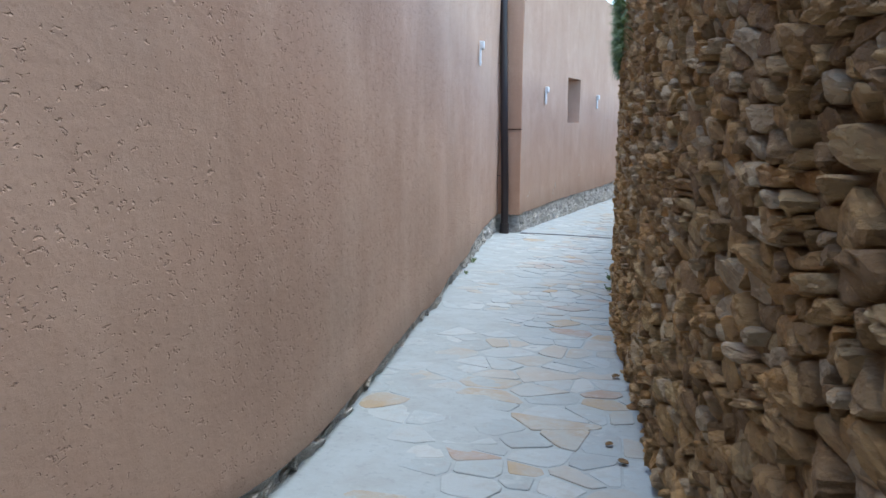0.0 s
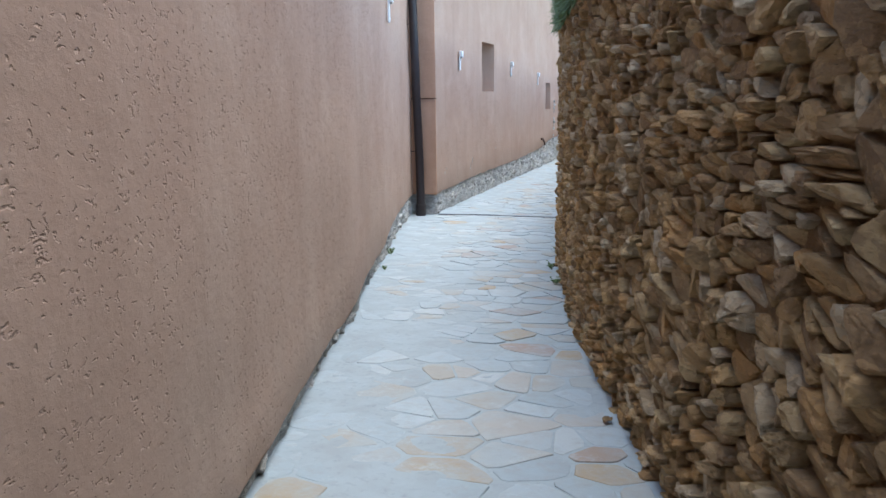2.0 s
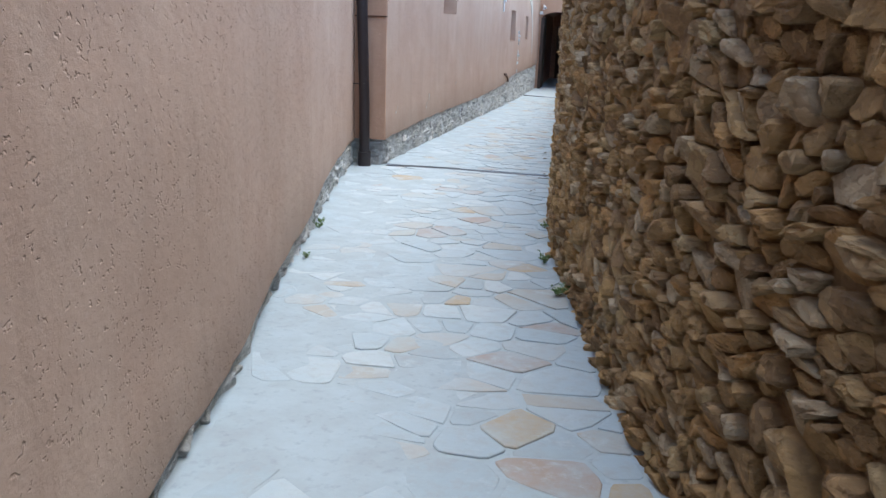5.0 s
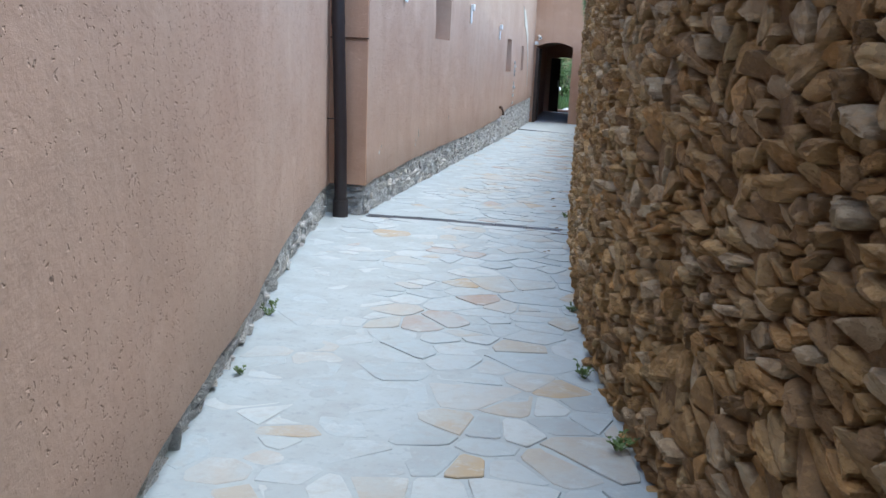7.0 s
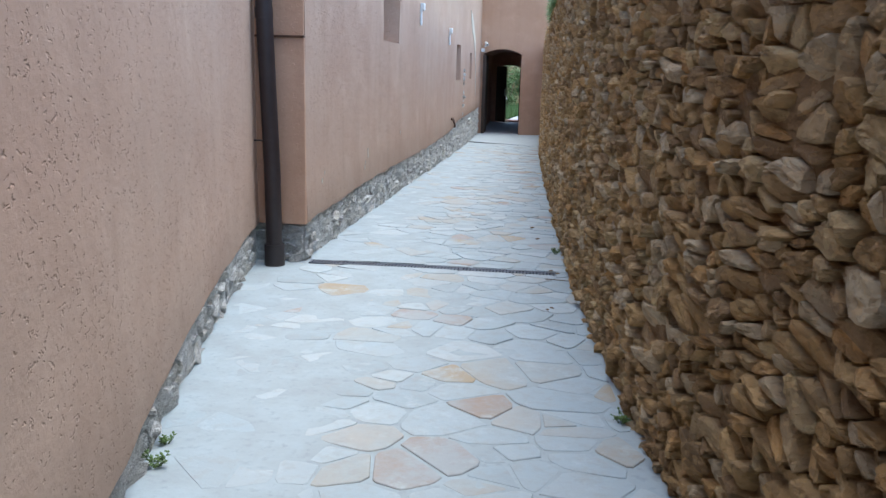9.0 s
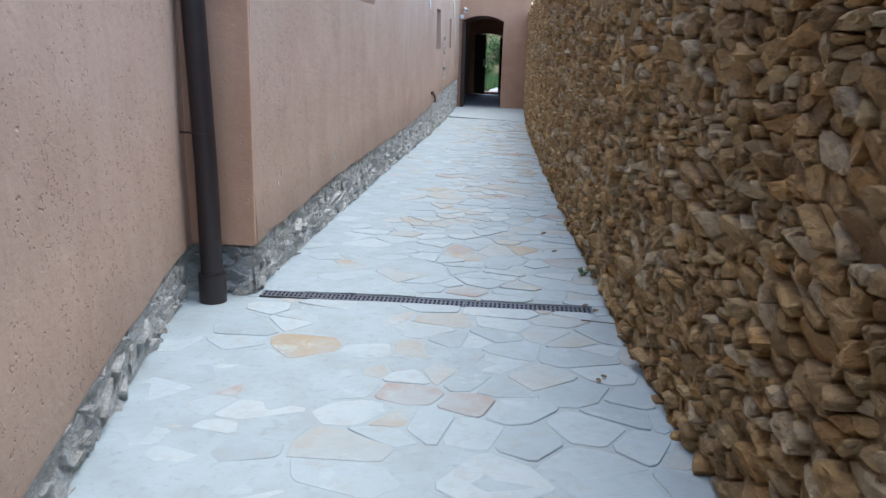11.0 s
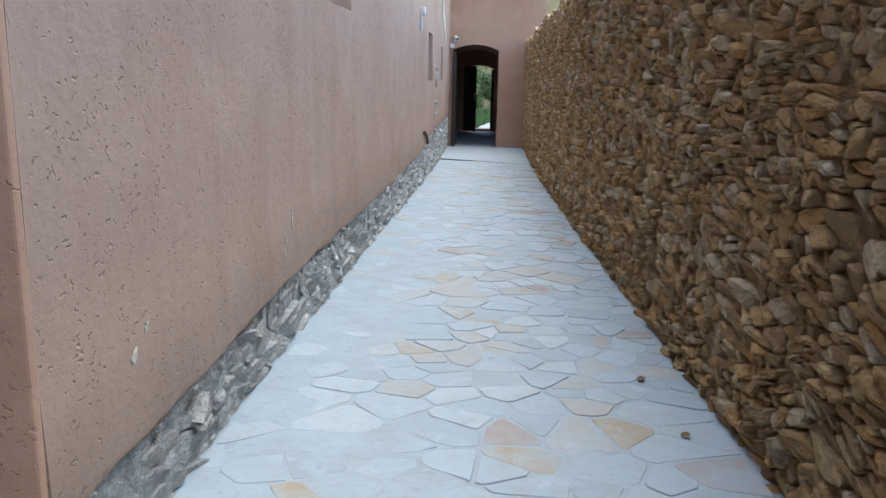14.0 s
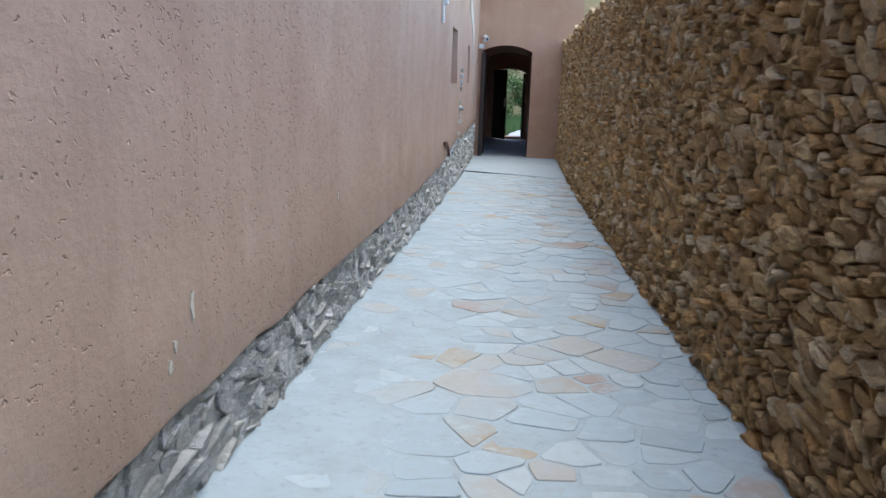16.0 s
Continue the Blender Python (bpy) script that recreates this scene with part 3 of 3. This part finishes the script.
store = ([], [])
count = 0
for (cu, cv), poly in cells(-4.6, 1.2, -1.0, 28.7, 0.205, 0.185, 0.49, 0.13, rng):
    left = (left_x(cv) if cv < 13.40 else house_x(cv)) - 0.02
    right = right_x(cv) - 0.01
    if cu < left or cu > right + 0.05:
        continue
    fx = left_x if cv < 13.4 else house_x
    sl, sr = (fx(cv + 0.1) - fx(cv - 0.1)) / 0.2, (right_x(cv + 0.1) - right_x(cv - 0.1)) / 0.2
    poly = clip(clip(poly, left, cv, -1, sl), right, cv, 1, -sr)
    if cv < DRAIN_Y:
        poly = clip(poly, 0, DRAIN_Y - 0.068, 0, 1)
    else:
        poly = clip(clip(poly, 0, DRAIN_Y + 0.068, 0, -1), 0, 28.7, 0, 1)
    if len(poly) < 3:
        continue
    piece = flagstone(poly, rng)
    if piece is None:
        continue
    if 5.6 < cv and count < 300:
        mesh_part("flagstone", piece[0], piece[1], M_FLAG, floor)
        count += 1
    else:
        join_into(store, piece)
tagged(mesh_part("paving", store[0], store[1], M_FLAGS, floor), kind="stuff")

# ---- downpipe at the corner ----
PX, PY = -4.175, 13.255
pz = floor_z(PY)
pipe = tagged(empty("downpipe", PX, PY, pz), "dark brown painted metal downpipe in the wall corner", "downpipe")


def local(bm, ob):
    bmesh.ops.translate(bm, verts=bm.verts, vec=-ob.location)
    return bm


bm = bmesh.new()
BENDS = [(pz + 0.17, 0.0), (0.45, -0.006), (1.5, -0.042), (3.4, -0.09), (WALL_H, -0.09)]
rings = [[bm.verts.new((PX + o + 0.064 * math.cos(a * math.pi / 14), PY + 0.064 * math.sin(a * math.pi / 14), z)) for a in range(28)] for z, o in BENDS]
for p, q in zip(rings, rings[1:]):
    for i in range(28):
        bm.faces.new((p[i], p[(i + 1) % 28], q[(i + 1) % 28], q[i]))
bm.faces.new(rings[-1])
part("pipe", local(smooth_all(bm), pipe), M_PIPE, pipe)
bm = tube(bmesh.new(), (PX, PY, pz - 0.03), (PX, PY, pz + 0.185), 0.08, 0.08, 28)
bmesh.ops.bevel(bm, geom=[e for e in bm.edges if e.verts[0].co.z > pz + 0.1 and e.verts[1].co.z > pz + 0.1], offset=0.012, segments=2, affect="EDGES")
part("collar", local(smooth_all(bm), pipe), M_PIPE, pipe, "wider brown metal shoe")
for z, o in ((pz + 1.0, -0.02), (pz + 2.9, -0.07)):
    bm = tube(bmesh.new(), (PX + o, PY, z - 0.004), (PX + o, PY, z + 0.004), 0.069, 0.069, 28)
    bm = tube(bm, (PX + o, PY, z), (PX - 0.16, PY - 0.02, z), 0.006, 0.006, 8)
    part("bracket", local(smooth_all(bm), pipe), M_PIPE, pipe, "thin metal pipe clip")
bm = tube(bmesh.new(), (PX - 0.046, PY, pz + 1.92), (PX - 0.048, PY, pz + 2.0), 0.069, 0.069, 28)
part("joint", local(smooth_all(bm), pipe), M_PIPE, pipe)

# ---- drain ----
GX0, GX1 = house_x(DRAIN_Y) + 0.01, right_x(DRAIN_Y) - 0.10
gz = floor_z(DRAIN_Y) - 0.006
drain = tagged(empty("drain_channel", (GX0 + GX1) / 2, DRAIN_Y, gz), "galvanised slotted drain grating set across the paving", "drain")
bm = bmesh.new()
box(bm, GX0 - 0.4, GX1 + 0.06, DRAIN_Y - 0.095, DRAIN_Y - 0.058, gz - 0.12, gz - 0.004)
box(bm, GX0 - 0.4, GX1 + 0.06, DRAIN_Y + 0.058, DRAIN_Y + 0.095, gz - 0.12, gz - 0.004)
box(bm, GX0 - 0.4, GX1 + 0.06, DRAIN_Y - 0.06, DRAIN_Y + 0.06, gz - 0.13, gz - 0.10)
part("trough", local(bm, drain), M_VOID, drain, "dark drain trough")
for a, b in ((GX0, GX0 + 0.26), (GX0 + 0.263, GX0 + 1.26), (GX0 + 1.263, GX1)):
    bm = bmesh.new()
    for y0, y1 in ((-0.056, -0.040), (-0.006, 0.006), (0.040, 0.056)):
        box(bm, a, b, DRAIN_Y + y0, DRAIN_Y + y1, gz - 0.016, gz + 0.004)
    n = max(2, round((b - a) / 0.0275))
    for i in range(n + 1):
        x = a + 0.007 + (b - a - 0.014) * i / n
        box(bm, x - 0.0065, x + 0.0065, DRAIN_Y - 0.041, DRAIN_Y + 0.041, gz - 0.016, gz + 0.0034)
    part("grating", local(bm, drain), M_GRATE, drain)
drain.rotation_euler = (0, 0, radians(-0.8))
bm = bmesh.new()
box(bm, GX1, right_x(DRAIN_Y) + 0.1, DRAIN_Y - 0.07, DRAIN_Y + 0.07, gz - 0.1, gz + 0.004, 0.01)
tagged(part("mortar_plug", bm, M_JOINT), "rough mortar filling the end of the drain", "mortar")
bm = bmesh.new()
box(bm, GX0 - 0.45, GX0, DRAIN_Y - 0.07, DRAIN_Y + 0.07, gz - 0.1, gz + 0.004, 0.01)
tagged(part("mortar_plug", bm, M_JOINT), "rough mortar filling beside the house corner", "mortar")


# slot across the floor where the paving meets the concrete
bm = bmesh.new()
box(bm, -0.96, 0.96, -0.014, 0.014, -0.02, 0.0)
slot = tagged(part("slot_drain", bm, M_VOID), "thin dark drainage slot across the alley floor", "drain")
slot.matrix_world = pose(-2.9, 29.0, floor_z(29.0) + 0.008, 0, 1.0, -12)

# ---- wall lights ----
def wall_light():
    ob = tagged(empty("wall_light", 0, 0, 0), "small white wall light on a narrow backplate", "wall light", "wall lights along the alley")
    bm = box(bmesh.new(), 0, 0.022, -0.045, 0.045, -0.16, 0.16, 0.008)
    part("backplate", bm, M_WHITE, ob)
    bm = box(bmesh.new(), 0.020, 0.065, -0.055, 0.055, 0.06, 0.16, 0.014)
    part("lamp_head", smooth_all(bm), M_WHITE, ob)
    bm = tube(bmesh.new(), (0.042, 0, 0.062), (0.042, 0, 0.048), 0.018, 0.016, 14)
    part("lens", smooth_all(bm), M_STEEL, ob)
    bm = tube(bmesh.new(), (0.02, 0, -0.12), (0.032, 0, -0.12), 0.012, 0.010, 10)
    part("screw_cap", smooth_all(bm), M_WHITE, ob)
    return ob


first = wall_light()
first.matrix_world = pose(house_x(14.95) + 0.015, 14.95, 2.06)
for y, z, place in ((19.65, 2.03, house_x), (23.45, 1.86, house_x)):
    copy_thing(first, pose(place(y) + 0.015, y, z))
copy_thing(first, pose(left_x(10.5) + 0.015, 10.5, 2.50, 0, 0, 14))

# ---- security camera and box by the gate ----
bm = box(bmesh.new(), -3.865, -3.755, GATE_Y - 0.07, GATE_Y + 0.01, 1.80, 1.91, 0.008)
tagged(part("junction_box", bm, M_WHITE), "small white square junction box beside the gate", "junction box")
cctv = tagged(empty("security_camera", -3.74, GATE_Y, 2.0), "white security camera on a bracket above the gate", "camera")
bm = tube(bmesh.new(), (-3.74, GATE_Y + 0.005, 1.99), (-3.74, GATE_Y - 0.015, 1.99), 0.04, 0.04, 18)
bm = tube(bm, (-3.74, GATE_Y - 0.01, 1.99), (-3.73, GATE_Y - 0.10, 2.03), 0.012, 0.012, 10)
part("bracket", local(smooth_all(bm), cctv), M_WHITE, cctv)
bm = tube(bmesh.new(), (-3.73, GATE_Y - 0.02, 2.08), (-3.67, GATE_Y - 0.22, 2.02), 0.048, 0.048, 18)
part("housing", local(smooth_all(bm), cctv), M_WHITE, cctv)
bm = tube(bmesh.new(), (-3.6703, GATE_Y - 0.219, 2.0203), (-3.667, GATE_Y - 0.228, 2.0175), 0.028, 0.028, 18)
part("lens", local(smooth_all(bm), cctv), M_VOID, cctv, "dark camera lens")


# ---- gate leaves ----
def plank_door(name, width, height, planks, label):
    """A door of upright planks, hinged at its own origin, that stretches along +x."""
    ob = tagged(empty(name, 0, 0, 0), label, "door")
    for i in range(planks):
        a, b = width * i / planks, width * (i + 1) / planks
        part("plank", box(bmesh.new(), a + 0.003, b - 0.003, -0.02, 0.02, 0.02, height, 0.004), M_DARKWOOD, ob)
    for z in (0.25, height * 0.52, height - 0.25):
        part("ledge", box(bmesh.new(), 0.04, width - 0.04, 0.02, 0.05, z - 0.06, z + 0.06, 0.006), M_DARKWOOD, ob)
    return ob


gate = plank_door("gate_leaf", 1.12, 2.50, 8, "dark plank gate leaf standing open against the passage wall")
bar = part("bolt", tube(bmesh.new(), (0.09, -0.035, 1.95), (0.09, -0.035, 2.3), 0.012, 0.012, 10), M_STEEL, gate, "pale steel bolt")
part("edge_post", box(bmesh.new(), -0.05, 0.01, -0.05, 0.05, -0.01, 2.52, 0.008), M_DARKWOOD, gate)
gate.matrix_world = pose(-3.745, GATE_Y - 0.01, -0.81, 0, 0, 88)
inner = plank_door("door_leaf", 0.95, 2.20, 6, "dark plank door leaf half open in the inner doorway")
part("lock_plate", box(bmesh.new(), 0.86, 0.94, -0.034, -0.021, 1.05, 1.32, 0.004), M_WHITE, inner, "white lock plate")
inner.matrix_world = pose(-3.62, 40.25, -0.80, 0, 0, -64)
leaf2 = plank_door("door_leaf", 0.45, 2.10, 3, "narrow dark plank door leaf folded back at the doorway")
part("lock_plate", box(bmesh.new(), 0.36, 0.42, 0.051, 0.06, 1.7, 1.95, 0.004), M_WHITE, leaf2, "white lock plate")
leaf2.matrix_world = pose(-2.62, 40.25, -0.79, 0, 0, -97)


# ---- marks on the plaster ----
def blob_on_wall(name, place, pts, proud, material, label, category, rough=0.02, seed=1):
    """A thin flat patch of uneven outline: pts are (y, z) round it."""
    r = random.Random(seed)
    bm = bmesh.new()
    ring = []
    n = len(pts)
    for i in range(n):
        a, b = pts[i], pts[(i + 1) % n]
        for k in (0, .25, .5, .75):
            ring.append((a[0] + (b[0] - a[0]) * k + r.uniform(-rough, rough), a[1] + (b[1] - a[1]) * k + r.uniform(-rough, rough)))
    front = [bm.verts.new(place(y, z, wall_bulge(y, z) + proud)) for y, z in ring]
    back = [bm.verts.new(place(y, z, -0.03)) for y, z in ring]
    bm.faces.new(front)
    for i in range(len(ring)):
        j = (i + 1) % len(ring)
        bm.faces.new((front[i], front[j], back[j], back[i]))
    bmesh.ops.triangulate(bm, faces=bm.faces[:])
    bmesh.ops.recalc_face_normals(bm, faces=bm.faces[:])
    return tagged(part(name, bm, material), label, category)


def wall_bulge(y, z):
    return jig((0, y, z), 0.8, 0.022) + jig((5, y, z), 3.2, 0.007)


blob_on_wall("filler_patch", house_place, [(28.5, 2.7), (29.5, 2.65), (30.5, 2.0), (31.0, 1.4), (31.4, 0.5), (31.2, 0.6), (30.75, 1.35), (30.2, 1.9), (29.4, 2.25)], 0.012, M_PATCH,
             "tapering white filler patch on the plaster", "patch", 0.04)
for (y, z, w, h) in ((15.98, 0.29, 0.012, 0.05), (15.80, 0.15, 0.014, 0.018), (15.84, 0.20, 0.006, 0.016), (13.92, 0.25, 0.018, 0.016), (14.02, 0.31, 0.010, 0.012), (18.1, 0.36, 0.010, 0.022)):
    blob_on_wall("paint_fleck", house_place, [(y - w, z - h), (y + w * 0.8, z - h * 0.8), (y + w, z + h), (y - w * 0.7, z + h * 0.9)], 0.006, M_PATCH,
                 "small white paint fleck on the plaster", "paint fleck", 0.008, int(y * 100))
# exposed stones in a vertical crack
crack = tagged(empty("cracked_plaster", house_x(26.9), 26.9, 0.6), "vertical strip of bared stones in cracked plaster", "crack")
for i in range(12):
    z = 0.06 + i * 0.105
    y = 26.88 + rng.uniform(-0.06, 0.06)
    w = rng.uniform(0.03, 0.11)
    if i in (2, 7):
        continue
    piece = rubble([(y - w, z - .05), (y + w, z - .045), (y + w * .9, z + .04), (y - w * .8, z + .05)], 0.03, lambda u, v, d: house_place(u, v, d + wall_bulge(u, v) - 0.004), rng, 0.01)
    ob = mesh_part("stone", [tuple(Vector(v) - crack.location) for v in piece[0]], piece[1], M_PLINTH, crack)
# hood over a hole in the plaster
hood = tagged(empty("vent_hood", house_x(24.55), 24.55, 0.1), "rusty brown curved vent hood low on the plaster", "vent")
bm = bmesh.new()
prev = None
for i in range(11):
    k = i / 10
    y, z = 24.25 + 0.75 * k, 0.10 + 0.15 * math.sin(math.pi * (0.2 + 0.6 * k)) - 0.20 * k
    ring = [bm.verts.new(house_place(y, z + o, d)) for o, d in ((0.028, -0.02), (0.03, 0.035), (-0.02, 0.04), (-0.025, -0.02))]
    if prev:
        for j in range(4):
            bm.faces.new((prev[j], prev[(j + 1) % 4], ring[(j + 1) % 4], ring[j]))
    else:
        bm.faces.new(ring)
    prev = ring
bm.faces.new(list(reversed(prev)))
bmesh.ops.recalc_face_normals(bm, faces=bm.faces[:])
part("hood", local(smooth_all(bm), hood), M_RUST, hood)


# ---- plants and litter ----
def leaf_faces(store, base, tip, width, up):
    base, tip = Vector(base), Vector(tip)
    side = (tip - base).cross(Vector(up))
    if side.length < 1e-6:
        side = Vector((1, 0, 0))
    side = side.normalized() * width
    mid = (base + tip) / 2 + Vector(up) * (tip - base).length * 0.12
    n = len(store[0])
    store[0].extend([tuple(base), tuple(mid + side), tuple(tip), tuple(mid - side), tuple(mid + Vector(up) * 0.004)])
    store[1].extend([(n, n + 1, n + 4), (n + 1, n + 2, n + 4), (n + 2, n + 3, n + 4), (n + 3, n, n + 4)])


def weed(x, y, size, label, r):
    ob = tagged(empty("weed", x, y, floor_z(y)), label, "weed", "weeds at the foot of the walls")
    stems = bmesh.new()
    leaves = ([], [])
    for i in range(7):
        a, l = r.uniform(0, 6.28), size * r.uniform(0.4, 1.0)
        tip = Vector((math.cos(a) * l * 0.7, math.sin(a) * l * 0.7, l * r.uniform(0.4, 0.9)))
        tube(stems, (0, 0, -0.01), tip, 0.0022, 0.001, 5)
        for k in range(7):
            b = tip * r.uniform(0.3, 1.0)
            d = Vector((r.uniform(-1, 1), r.uniform(-1, 1), r.uniform(-0.1, 0.8))).normalized()
            leaf_faces(leaves, b, b + d * size * r.uniform(0.2, 0.4), size * 0.09, (0, 0, 1))
    part("stem", stems, M_LEAF, ob)
    mesh_part("leaves", leaves[0], leaves[1], M_LEAF, ob)
    return ob


r = random.Random(5)
for x, y, s in ((left_x(8.75) + 0.07, 8.75, 0.06), (left_x(9.75) + 0.03, 9.75, 0.08), (left_x(9.95) + 0.03, 9.95, 0.06), (right_x(9.25) - 0.06, 9.25, 0.09), (right_x(8.42) - 0.06, 8.42, 0.11),
                (right_x(14.25) - 0.06, 14.25, 0.09), (right_x(10.5) - 0.05, 10.5, 0.07)):
    weed(x, y, s, "small green weed growing at the wall's foot", r)


def dry_leaf(x, y, s, turn, label="curled dry brown leaf lying on the paving"):
    st = ([], [])
    v = []
    for i in range(5):
        k = i / 4
        w = s * 0.35 * math.sin(math.pi * (0.08 + 0.86 * k))
        for o in (-1, 0, 1):
            v.append((s * (k - 0.5), o * w, 0.004 + abs(o) * s * 0.14 * (1 if i % 2 else 0.6)))
    f = [(i * 3 + j, i * 3 + 3 + j, i * 3 + 4 + j, i * 3 + 1 + j) for i in range(4) for j in range(2)]
    ob = mesh_part("dry_leaf", v, f, M_DRY)
    sol = ob.modifiers.new("thick", "SOLIDIFY")
    sol.thickness = 0.002
    ob.matrix_world = pose(x, y, floor_z(y) + jig((x, y, 0), 1.1, 0.012) + 0.008, 0, 0, turn)
    return tagged(ob, label, "leaf", "dry leaves on the paving")


for x, y, s in ((-0.62, 3.75, 0.05), (-0.52, 3.55, 0.06), (-0.80, 4.97, 0.07), (-1.35, 8.30, 0.05), (-1.60, 10.7, 0.05), (-1.9, 13.40, 0.05), (-1.95, 13.5, 0.04), (-2.1, 15.6, 0.06), 
                (-2.0, 12.35, 0.035), (-1.97, 12.40, 0.03), (-2.05, 14.9, 0.05)):
    dry_leaf(x, y, s, r.uniform(0, 360))
st = tube(bmesh.new(), (0, 0, 0), (0.16, 0.03, 0.002), 0.004, 0.003, 6)
st = tube(st, (0.16, 0.03, 0.002), (0.24, 0.06, 0.0), 0.003, 0.002, 6)
twig = tagged(part("twig", st, M_BARK), "thin dry twig lying beside the drain", "twig")
twig.matrix_world = pose(-2.0, 13.22, floor_z(13.22) + 0.010, 0, 0, -22)

# grass and moss hanging over the top of the rubble wall
tufts = ([], [])
for i in range(6500):
    y = r.choice((r.gauss(7.4, 0.9), r.gauss(7.0, 0.6), r.gauss(8.6, 0.7), r.gauss(16.5, 2.0), r.uniform(6, 21)))
    dense = abs(y - 7.6) < 2.4
    top = right_top(y)
    drop = r.random() ** 1.4 * (top - 2.08) if dense else r.random() ** 2 * 0.16
    b = Vector(right_place(y, top - drop + 0.02, 0.02))
    d = Vector((-r.uniform(0.2, 1.0), r.uniform(-0.9, 0.7), r.uniform(-0.8, 0.8))).normalized()
    leaf_faces(tufts, b, b + d * r.uniform(0.05, 0.15), r.uniform(0.004, 0.011), (0, 0, 1))
tagged(mesh_part("grass_tufts", tufts[0], tufts[1], M_LEAF), "green grass and moss hanging over the rubble wall's top", "grass", kind="stuff")

# ---- garden beyond the passage ----
bm = bmesh.new()
v = []
for y, x0, x1 in ((40.7, -3.25, -2.5), (42.5, -3.1, -2.3), (45.0, -2.75, -1.7), (48.0, -2.0, -0.6), (51.0, -1.0, 1.2), (54, 0.8, 3.4)):
    v.append((bm.verts.new((x0, y, -0.80)), bm.verts.new((x1, y, -0.80))))
for a, b in zip(v, v[1:]):
    bm.faces.new((a[0], a[1], b[1], b[0]))
ext = bmesh.ops.extrude_face_region(bm, geom=bm.faces[:])
bmesh.ops.translate(bm, verts=[q for q in ext["geom"] if isinstance(q, bmesh.types.BMVert)], vec=(0, 0, -0.25))
bmesh.ops.recalc_face_normals(bm, faces=bm.faces[:])
tagged(part("pavement", bm, M_TUNFLOOR), "pale garden path curving away through grass", "path", kind="structure")
bm = bmesh.new()
box(bm, -14, 12, 56.0, 56.4, -1.1, 5.5)
tagged(part("backdrop_wall", bm, M_OCHRE), "ochre rendered wall behind the garden", "wall", kind="structure")
blades = ([], [])
for i in range(9000):
    y = r.uniform(41.0, 54.5)
    edge = float(np.interp(y, [40.7, 42.5, 45, 48, 51, 54], [-3.25, -3.1, -2.75, -2.0, -1.0, 0.8]))
    x = edge - 0.05 - r.random() ** 1.5 * 3.2
    b = Vector((x, y, -1.03))
    d = Vector((r.uniform(-.4, .4), r.uniform(-.4, .4), 1)).normalized()
    leaf_faces(blades, b, b + d * r.uniform(0.3, 0.75), r.uniform(0.008, 0.018), (r.uniform(-1, 1), r.uniform(-1, 1), 0.2))
tagged(mesh_part("grass", blades[0], blades[1], M_GRASS), "tall green grass beside the garden path", "grass", kind="stuff")


def shrub(x, y, high, wide, n, r):
    ob = tagged(empty("shrub", x, y, -1.02), "leafy green shrub growing in the garden grass", "shrub", "garden shrubs")
    trunk = tube(bmesh.new(), (0, 0, -0.02), (0.05, 0, high * 0.4), 0.05, 0.035, 8)
    for i in range(9):
        a = r.uniform(0, 6.28)
        tube(trunk, (0.04, 0, high * r.uniform(0.2, 0.4)), (math.cos(a) * wide * 0.6, math.sin(a) * wide * 0.6, high * r.uniform(0.55, 0.9)), 0.02, 0.006, 6)
    part("trunk", trunk, M_BARK, ob)
    clumps = [(r.gauss(0, wide * 0.42), r.gauss(0, wide * 0.42), high * r.uniform(0.35, 1.0), r.uniform(0.15, 0.4) * wide) for i in range(16)]
    st = ([], [])
    for i in range(n):
        cx, cy, cz, cr = r.choice(clumps)
        b = Vector((cx + r.gauss(0, cr * 0.6), cy + r.gauss(0, cr * 0.6), max(0.1, cz + r.gauss(0, cr * 0.5))))
        d = Vector((r.uniform(-1, 1), r.uniform(-1, 1), r.uniform(-0.6, 0.8))).normalized()
        leaf_faces(st, b, b + d * r.uniform(0.08, 0.16), r.uniform(0.02, 0.045), (0, 0, 1))
    mesh_part("crown", st[0], st[1], M_LEAF, ob)
    return ob


for x, y, h, w in ((-3.4, 47.6, 2.1, 0.8), (-2.5, 50.2, 2.4, 1.0), (-4.8, 49.0, 2.4, 1.0), (-1.5, 53.5, 2.4, 1.0), (-3.4, 53.8, 3.0, 1.0)):
    shrub(x, y, h, w, 3200, r)
lamp = tagged(empty("garden_lamp", -3.42, 43.2, -1.02), "white domed garden lamp on a short dark post", "lamp")
part("post", smooth_all(tube(bmesh.new(), (0, 0, 0), (0, 0, 1.0), 0.025, 0.025, 12)), M_PIPE, lamp)
bm = bmesh.new()
bmesh.ops.create_uvsphere(bm, u_segments=18, v_segments=10, radius=0.14, matrix=pose(0, 0, 1.06) @ Matrix.Diagonal((1, 1, 0.75, 1)))
part("shade", smooth_all(bm, 80), M_WHITE, lamp)
